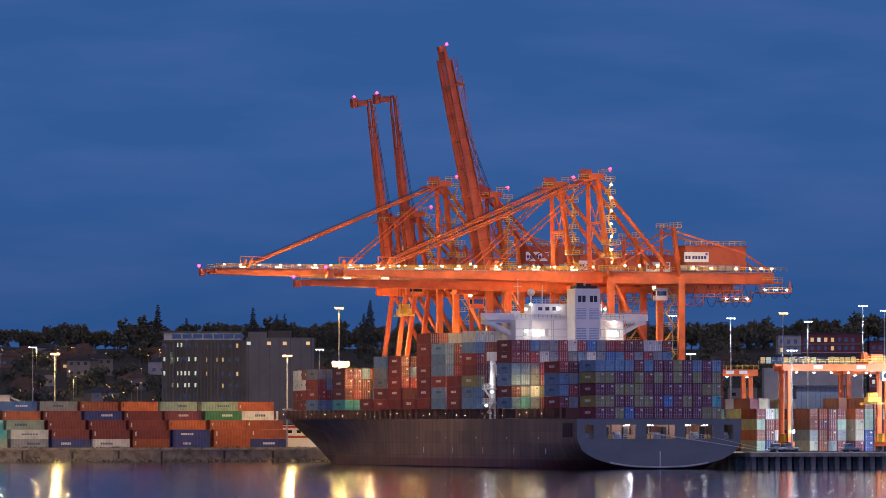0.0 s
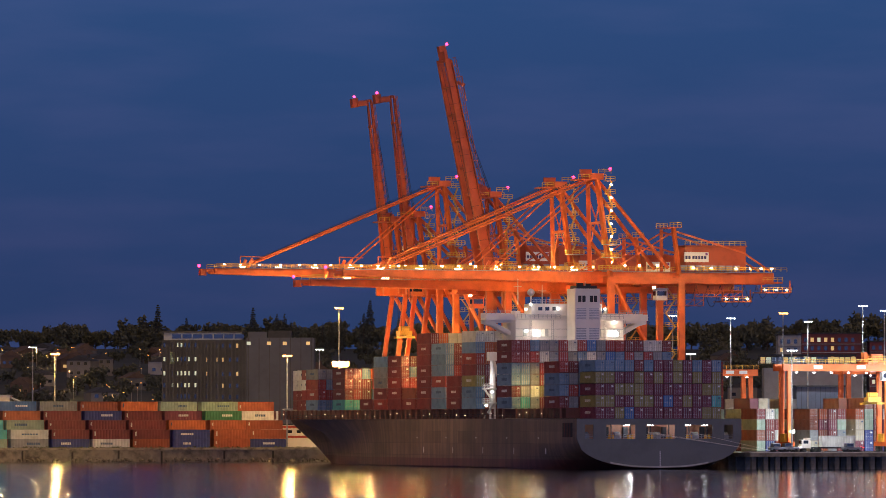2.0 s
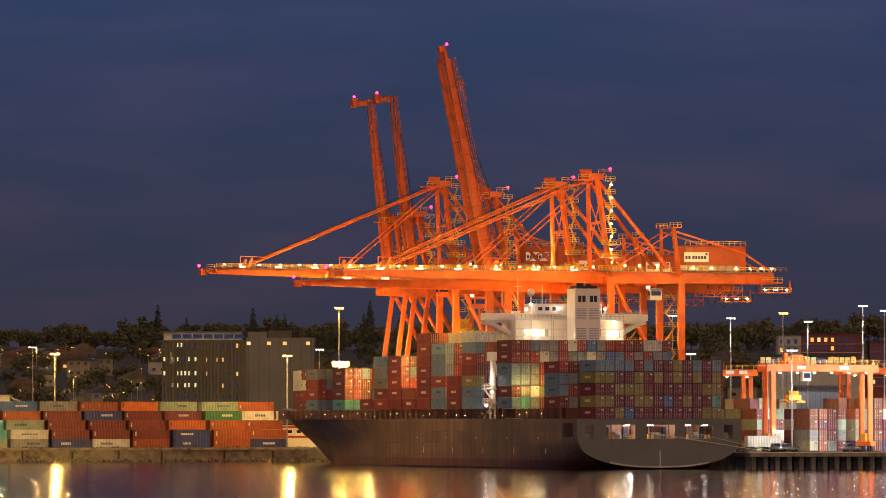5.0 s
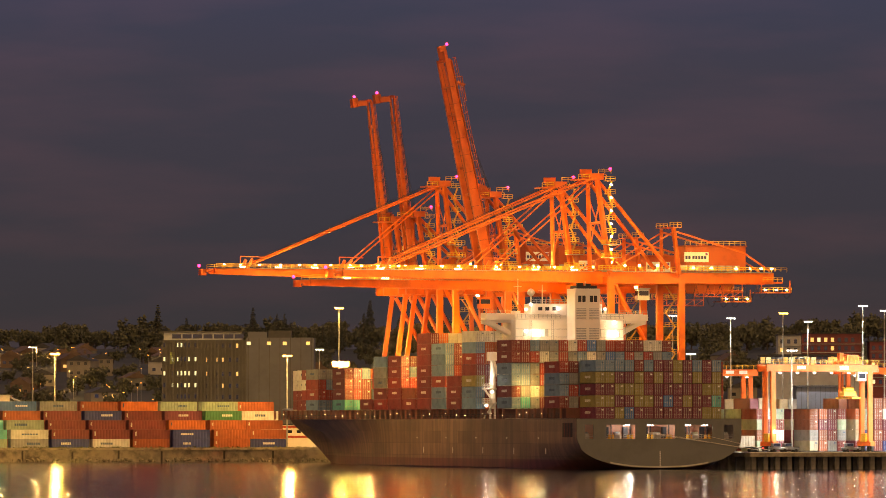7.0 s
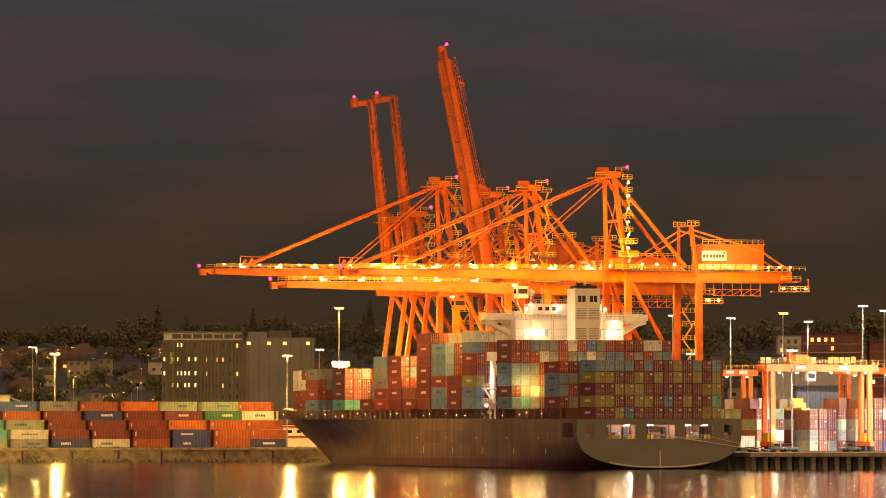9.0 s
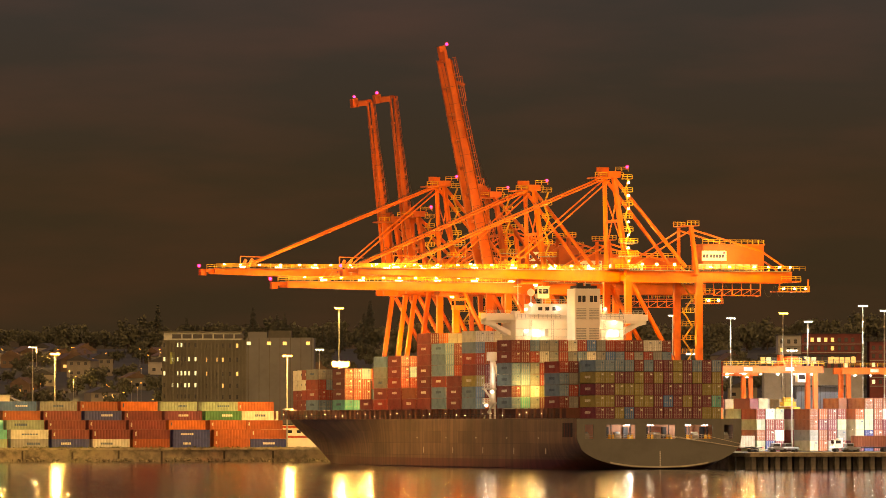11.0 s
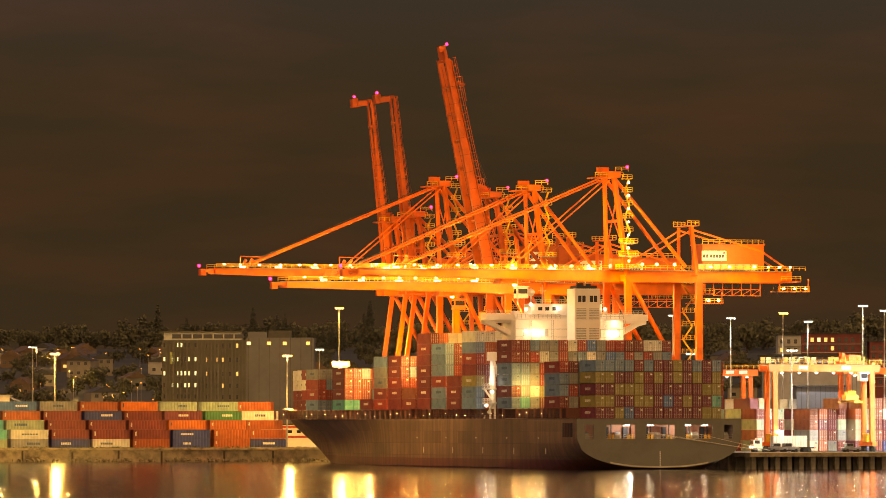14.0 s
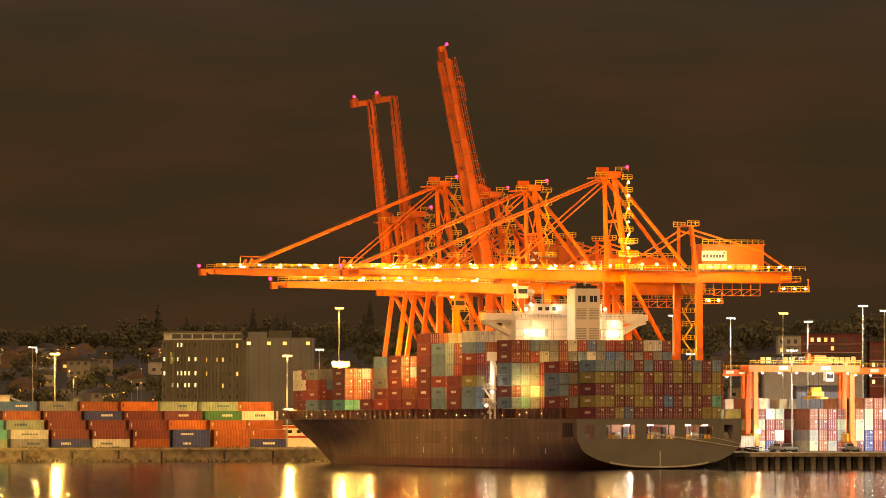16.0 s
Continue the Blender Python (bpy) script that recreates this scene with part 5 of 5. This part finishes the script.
def flats():
    """The apartment blocks and the low glazed terminal behind the pier yard."""
    y = 2300.0
    brick = paint("dark_red_cladding", (0.15, 0.035, 0.04), 0.75, 0, 0.3, 0.2)
    pale = paint("grey_balcony_concrete", (0.32, 0.32, 0.33), 0.8, 0, 0.25, 0.3)
    rng = random.Random(9)
    win = [mesh_of("window", one(box, (0, -0.06, 0), (1.15, 0.14, 1.5)), m) for m in (GLASS, WARM_WIN, COOL_WIN)]
    for x0, x1, top, mat, label in ((121.65, 130.06, 43.64, pale, "pale grey apartment block with lit balconies"), (130.16, 151.8, 44.25, brick, "dark red apartment block with rows of windows"), (154.88, 167.39, 41.38, brick, "dark red apartment block beside the yard lights")):
        a = thing("apartment_building", pose(0, y, 0), label, "building", "apartment blocks")
        part("wall", one(box, ((x0 + x1) / 2, 8, top / 2 + 1.5), (x1 - x0, 16, top - 3)), mat, a)
        part("roof", one(box, ((x0 + x1) / 2, 8, top + 0.2), (x1 - x0 + 0.8, 17, 0.4)), DARK, a)
        zs = [top - 2.2 - 3.1 * k for k in range(5)]
        for z in zs:
            n = int((x1 - x0) / 2.46)
            for i in range(n):
                put(win[0] if rng.random() < 0.74 else rng.choice(win[1:]), a, (x0 + 1.4 + i * 2.46, 0, z))
            part("floor_band", one(box, ((x0 + x1) / 2, -0.15, z - 1.55), (x1 - x0, 0.4 if mat is brick else 1.4, 0.28)), pale, a)
    y = 2050.0
    t = thing("terminal_building", pose(0, y, 0), "low flat-roofed terminal building with a lit glazed storey", "building")
    part("wall", one(box, (119.94, 8, 16.5), (134.57 - 102.57, 16, 26)), pale, t)
    part("roof", one(box, (118.11, 7, 33.6), (133.11 - 102.02, 20, 0.5)), DARK, t)
    for i in range(17):
        part("window", one(box, (103.49 + i * 1.828, -0.1, 31.96), (1.5, 0.2, 2.0)), (WARM_WIN, COOL_WIN, GLASS, GLASS)[i % 4 if i < 12 else 0], t)
    part("balcony_rail", many([(rail, (102.02, -2, 30.68), (133.11, -2, 30.68), 1.1, 2.0, 0.06)]), STEEL, t)
    w = thing("warehouse", pose(0, 1990, 0), "plain blue-grey metal warehouse behind the container rows", "warehouse")
    part("wall", one(box, (118.56, 10, 13), (15.5, 20, 20)), paint("blue_metal_cladding", (0.12, 0.14, 0.20), 0.6, 0.1, 0.25, 0.2), w)
    part("roof", one(box, (118.56, 10, 23.2), (16.2, 21, 0.5)), DARK, w)
    part("seam", many([(box, (118.56 - 7.5 + i * 1.5, -0.03, 13), (0.1, 0.1, 20)) for i in range(11)]), DARK, w)
    # shed with a red band at the head of the slip
    p = thing("quay_shed", PORT @ Matrix.Translation((35, 398, QUAY_Z)), "white quayside shed with red bands and small windows", "shed")
    part("wall", one(box, (4, 4, 3.5), (24, 8, 7.0)), WHITE, p)
    part("band", one(box, (4, -0.06, 3.4), (24.1, 0.16, 0.7)), paint("shed_red_paint", (0.45, 0.06, 0.03), 0.6), p)
    part("band", one(box, (4, -0.06, 6.4), (24.1, 0.16, 0.7)), MATS["shed_red_paint"], p)
    part("roof", one(box, (4, 4, 7.2), (24.6, 8.6, 0.35)), DARK, p)
    for i in range(8):
        part("window", one(box, (-6.5 + i * 2.8, -0.08, 5.0), (1.3, 0.2, 0.9)), GLASS, p)
    sh = thing("quay_shed", pose(-137, 1960, QUAY_Z), "pale shed with a pitched roof beyond the containers", "shed")
    part("wall", many([(box, (-1, 5, 8), (8, 10, 16))]), paint("pale_shed_cladding", (0.4, 0.38, 0.36), 0.7), sh)
    part("roof", many([(beam, (-5, 5, 16.2), (3.4, 5, 16.2), 10.4, 0.3), (beam, (3, 5, 15.6), (12, 5, 11.5), 10.4, 0.3)]), STEEL, sh)
    part("annex", one(box, (6.5, 5, 5.5), (8, 9, 11)), MATS["pale_shed_cladding"], sh)


flats()


# ---- yard gantries, vehicles ----
YARD_BULB = mesh_of("work_lamp", one(box, (0, 0, 0), (0.5, 0.4, 0.28)), WHITE_BULB)


def yard_gantry(v, u, span, label):
    g = thing("yard_gantry", PORT @ Matrix.Translation((v, u, QUAY_Z)), label, "yard crane", "yard gantries")
    h = 21.0
    for x in (0, span):
        for y in (-3.2, 3.2):
            part("leg", one(beam, (x, y, 1.5), (x, y * 0.9, h), 1.3, 1.0), CRANE, g, bevel=0.05)
            wh = part("wheel_set", many([(tube, (x - 0.3, y + d, 0.8), (x + 0.3, y + d, 0.8), 0.8, None, 14) for d in (-1.1, 1.1)]), RUBBER, g, "black rubber tyres")
        part("sill", one(beam, (x, -5, 2.0), (x, 5, 2.0), 1.3, 1.2), CRANE, g)
        part("drive_box", one(box, (x, 0, 3.6), (1.8, 3.4, 2.2)), YELLOW, g, bevel=0.06)
    part("main_beam", many([(beam, (-2, y, h + 0.8), (span + 2, y, h + 0.8), 1.0, 1.8) for y in (-3.4, 3.4)]), CRANE, g)
    part("walkway_rail", many([(rail, (-2, -4.4, h + 1.8), (span + 2, -4.4, h + 1.8), 1.1, 1.6, 0.06)]), YELLOW, g)
    part("sign_board", one(box, (span * 0.28, -3.95, h + 0.9), (2.4, 0.1, 0.9)), PANEL, g)
    part("sign_board", one(box, (span * 0.72, -3.95, h + 0.9), (2.4, 0.1, 0.9)), PANEL, g)
    part("leg_lamp", one(box, (0.2, -4.6, 5.2), (1.1, 0.4, 0.8)), WHITE_BULB, g, "glowing white floodlight on the leg")
    n = max(2, int(span / 4))
    for i in range(n):
        put(YARD_BULB, g, (1.5 + i * (span - 3) / (n - 1), -4.2, h - 0.5))
    return g



def yard_trolley(parent):
    """Trolley on top of the gantry, with its cab and the yellow spreader on ropes."""
    t = new("trolley")
    t.parent = parent
    part("trolley_frame", many([(box, (0, 0, 23.2), (5.2, 7.5, 0.8)), (box, (0.4, 0, 24.4), (3.2, 5, 1.8)), (box, (-1.8, 1, 24.6), (1.0, 2, 2.4))]), CRANE, t)
    part("trolley_rail", many([(rail, (-2.6, -3.7, 23.6), (2.6, -3.7, 23.6), 1.1, 1.0, 0.06)]), YELLOW, t)
    cab = part("cab", one(box, (2.6, -2.6, 19.6), (2.2, 2.2, 2.4)), PANEL, t, "pale driver's cab", 0.05)
    part("cab_window", one(box, (2.6, -3.72, 19.8), (1.8, 0.08, 1.3)), GLASS, cab)
    return t


def spreader(parent):
    t = new("spreader")
    t.parent = parent
    t["label"] = "yellow container spreader on hoist ropes"
    part("spreader_beam", many([(box, (0, y, 0), (2.3, 0.5, 0.5)) for y in (-6, 6)] + [(box, (0, 0, 0.1), (1.0, 12, 0.5)), (box, (0, 0, 1.1), (3.4, 3.4, 1.2)), (tube, (-1.4, 0, 2.2), (1.4, 0, 2.2), 0.7, None, 10)]), YELLOW, t)
    part("hoist_rope", many([(tube, (x, y, 1.8), (x * 1.2, y * 1.2, 12.5), 0.05, None, 5) for x in (-1.2, 1.2) for y in (-1.3, 1.3)]), DARK, t)
    return t


GANTRY_A = yard_gantry(78.3, 84, 27.0, "orange rubber-tyred yard gantry straddling the container rows")
GANTRY_B = yard_gantry(128.5, 170, 26.0, "orange rubber-tyred yard gantry deeper in the yard")
GANTRY_C = yard_gantry(114, 234, 9.0, "orange yard gantry far back among the container rows")
YARD_TROLLEY = yard_trolley(GANTRY_A)
SPREADER = spreader(GANTRY_A)


def truck(label, box_colour):
    t = thing("container_truck", PORT @ Matrix.Translation((71, 40, QUAY_Z)), label, "truck", "yard trucks")
    part("chassis", one(box, (6.5, 0, 1.15), (13.5, 1.0, 0.35)), DARK, t)
    part("cab", many([(box, (-2.2, 0, 2.1), (2.4, 2.4, 2.2)), (box, (-1.6, 0, 3.4), (1.2, 2.2, 0.5))]), WHITE, t, "white tractor cab", 0.12)
    part("windscreen", many([(box, (-3.42, 0, 2.6), (0.06, 2.0, 0.9)), (box, (-2.3, -1.22, 2.6), (1.3, 0.06, 0.8))]), GLASS, t)
    load = part("load", one(container_bmesh, 9.0), MATS["container_" + box_colour], t, f"{NAMED.get(box_colour, box_colour)} container load")
    load.matrix_local = Matrix.Translation((2.0, 0, 1.4)) @ pose(0, 0, 0, 0, 0, -90)
    wheel = mesh_of("wheel", one(tube, (0, -0.16, 0), (0, 0.16, 0), 0.52, None, 14), RUBBER)
    for x in (-2.6, 0.2, 1.4, 10.4, 11.7):
        for y in (-1.0, 1.0):
            put(wheel, t, (x, y, 0.52))
    for y in (-0.9, 0.9):
        part("tail_light", one(box, (13.3, y, 1.2), (0.1, 0.5, 0.3)), TAIL, t, "glowing red tail light")
        part("headlight", one(box, (-3.45, y, 1.3), (0.1, 0.4, 0.3)), WHITE_BULB, t)
    return t


TAIL = glow("tail_light_glass", (1.0, 0.02, 0.02), 5)
TRUCK_A = truck("yard tractor hauling a white container along the pier", "white")
TRUCK_B = truck("yard tractor hauling a brown container along the pier", "brown")


def tractor(v, u, label):
    t = thing("yard_tractor", PORT @ Matrix.Translation((v, u, QUAY_Z)), label, "vehicle", "parked yard vehicles")
    part("body", many([(box, (0, 0, 1.0), (4.6, 2.2, 0.7)), (box, (-0.6, 0, 1.8), (2.0, 2.0, 1.1))]), paint("vehicle_grey_paint", (0.22, 0.24, 0.27), 0.4), t, bevel=0.12)
    part("windscreen", many([(box, (-0.6, -1.02, 1.95), (1.6, 0.05, 0.6)), (box, (0.42, 0, 1.95), (0.05, 1.7, 0.6))]), GLASS, t)
    wheel = mesh_of("wheel", one(tube, (0, -0.14, 0), (0, 0.14, 0), 0.45, None, 12), RUBBER)
    for x in (-1.4, 1.4):
        for y in (-1.0, 1.0):
            put(wheel, t, (x, y, 0.45))


for v, u, label in ((74.5, 22, "grey yard vehicle parked on the pier edge"), (58, 30, "grey yard vehicle beside the crane rail"), (62.5, 34, "grey service vehicle waiting on the pier")):
    tractor(v, u, label)


def motions():
    """All that moves: two quay cranes shift along the rail, the yard gantry and trucks work."""
    # the glowing sky sheet is slid up in place of a fading dusk
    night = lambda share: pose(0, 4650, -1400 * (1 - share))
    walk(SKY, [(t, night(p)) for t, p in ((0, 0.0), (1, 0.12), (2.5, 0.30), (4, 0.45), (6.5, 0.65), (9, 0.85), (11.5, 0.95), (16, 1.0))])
    # the unseen fill arc sinks, taking its blue light away
    walk(WEST, [(t, pose(0, 0, -z)) for t, z in ((0, 0), (1, 250), (2.5, 780), (4, 1150), (6.5, 1560), (9, 1760), (16, 1800))])
    rail_at = lambda u: PORT @ Matrix.Translation((41.5, u, QUAY_Z))
    walk(CRANE_A, [(0, rail_at(121)), (8.5, rail_at(121)), (8.9, rail_at(107)), (16, rail_at(107))])
    walk(CRANE_B, [(0, rail_at(152)), (7.9, rail_at(152)), (8.3, rail_at(175)), (16, rail_at(175))])
    run = lambda x: Matrix.Translation((x, 0, 0))
    walk(TROLLEY_A, [(0, run(13)), (4.2, run(13)), (6.3, run(8)), (8.5, run(8)), (9.0, run(-30)), (11.3, run(-24)), (13, run(-30)), (16, run(-30))])
    walk(TROLLEY_B, [(0, run(-28)), (4, run(-28)), (7, run(-26)), (16, run(-26))])
    walk(TROLLEY_C, [(0, run(-12.9)), (4.2, run(-12.9)), (6.3, run(11)), (16, run(11))])
    drop = lambda x, z: Matrix.Translation((x, 0, z))
    walk(HOIST_C, [(0, drop(-12.9, 38)), (0.6, drop(-12.9, 30)), (1.0, drop(-12.9, 32)), (1.8, drop(-12.9, 32)), (2.4, drop(-12.9, 30)), (3.2, drop(-12.9, 25.6)), (3.9, drop(-12.9, 33.0)), (4.2, drop(-12.9, 33.5)), (5.4, drop(11, 34)), (6.4, drop(11, 3.2)), (7.4, drop(11, 36)), (16, drop(11, 36))])
    lift = lambda v, z: PORT @ Matrix.Translation((v, 252, z))
    walk(LIFTED, [(0, lift(28.75, 26.36)), (3.2, lift(28.75, 26.36)), (3.9, lift(28.75, 33.8)), (4.2, lift(28.75, 34.3)), (5.4, lift(52.5, 34.8)), (6.4, lift(52.5, QUAY_Z)), (16, lift(52.5, QUAY_Z))])
    ga = lambda u: PORT @ Matrix.Translation((79.8, u, QUAY_Z))
    walk(GANTRY_A, [(0, ga(84)), (3.0, ga(84)), (3.5, ga(96)), (9.2, ga(97)), (11.3, ga(140)), (11.5, ga(140)), (12.0, ga(95)), (13.0, ga(98)), (13.5, ga(136)), (14.0, ga(95)), (15.5, ga(97)), (16, ga(110))])
    walk(YARD_TROLLEY, [(0, run(24)), (3, run(24)), (4, run(14)), (6.3, run(5)), (7, run(22)), (8, run(9)), (9.2, run(8)), (11.5, run(22)), (12, run(14)), (13, run(24)), (14, run(22)), (16, run(18))])
    hang = lambda x, z: Matrix.Translation((x, 0, z))
    walk(SPREADER, [(0, hang(24, 12.5)), (3, hang(24, 12.5)), (4, hang(14, 13)), (6.3, hang(5, 13)), (7, hang(22, 14)), (8, hang(9, 12)), (9.2, hang(8, 11)), (11.5, hang(22, 12)), (12, hang(14, 14)), (13, hang(24, 13)), (14, hang(22, 13)), (16, hang(18, 14))])
    road = lambda v, u: PORT @ Matrix.Translation((v, u, QUAY_Z))
    walk(TRUCK_A, [(0, road(125, 40)), (1.4, road(125, 40)), (2.0, road(71, 40)), (3.1, road(71, 40)), (3.9, road(56, 40)), (4.2, road(55, 40)), (6.3, road(44, 40)), (9.2, road(44, 40)), (11.3, road(44, 40)), (13.2, road(44, 40)), (13.5, road(58, 40)), (14.2, road(58, 40)), (15.0, road(44, 40)), (16, road(44, 40))])
    walk(TRUCK_B, [(0, road(150, 46)), (9.2, road(150, 46)), (11.2, road(80, 46)), (11.6, road(80, 46)), (12.2, road(150, 46)), (16, road(150, 46))])


motions()
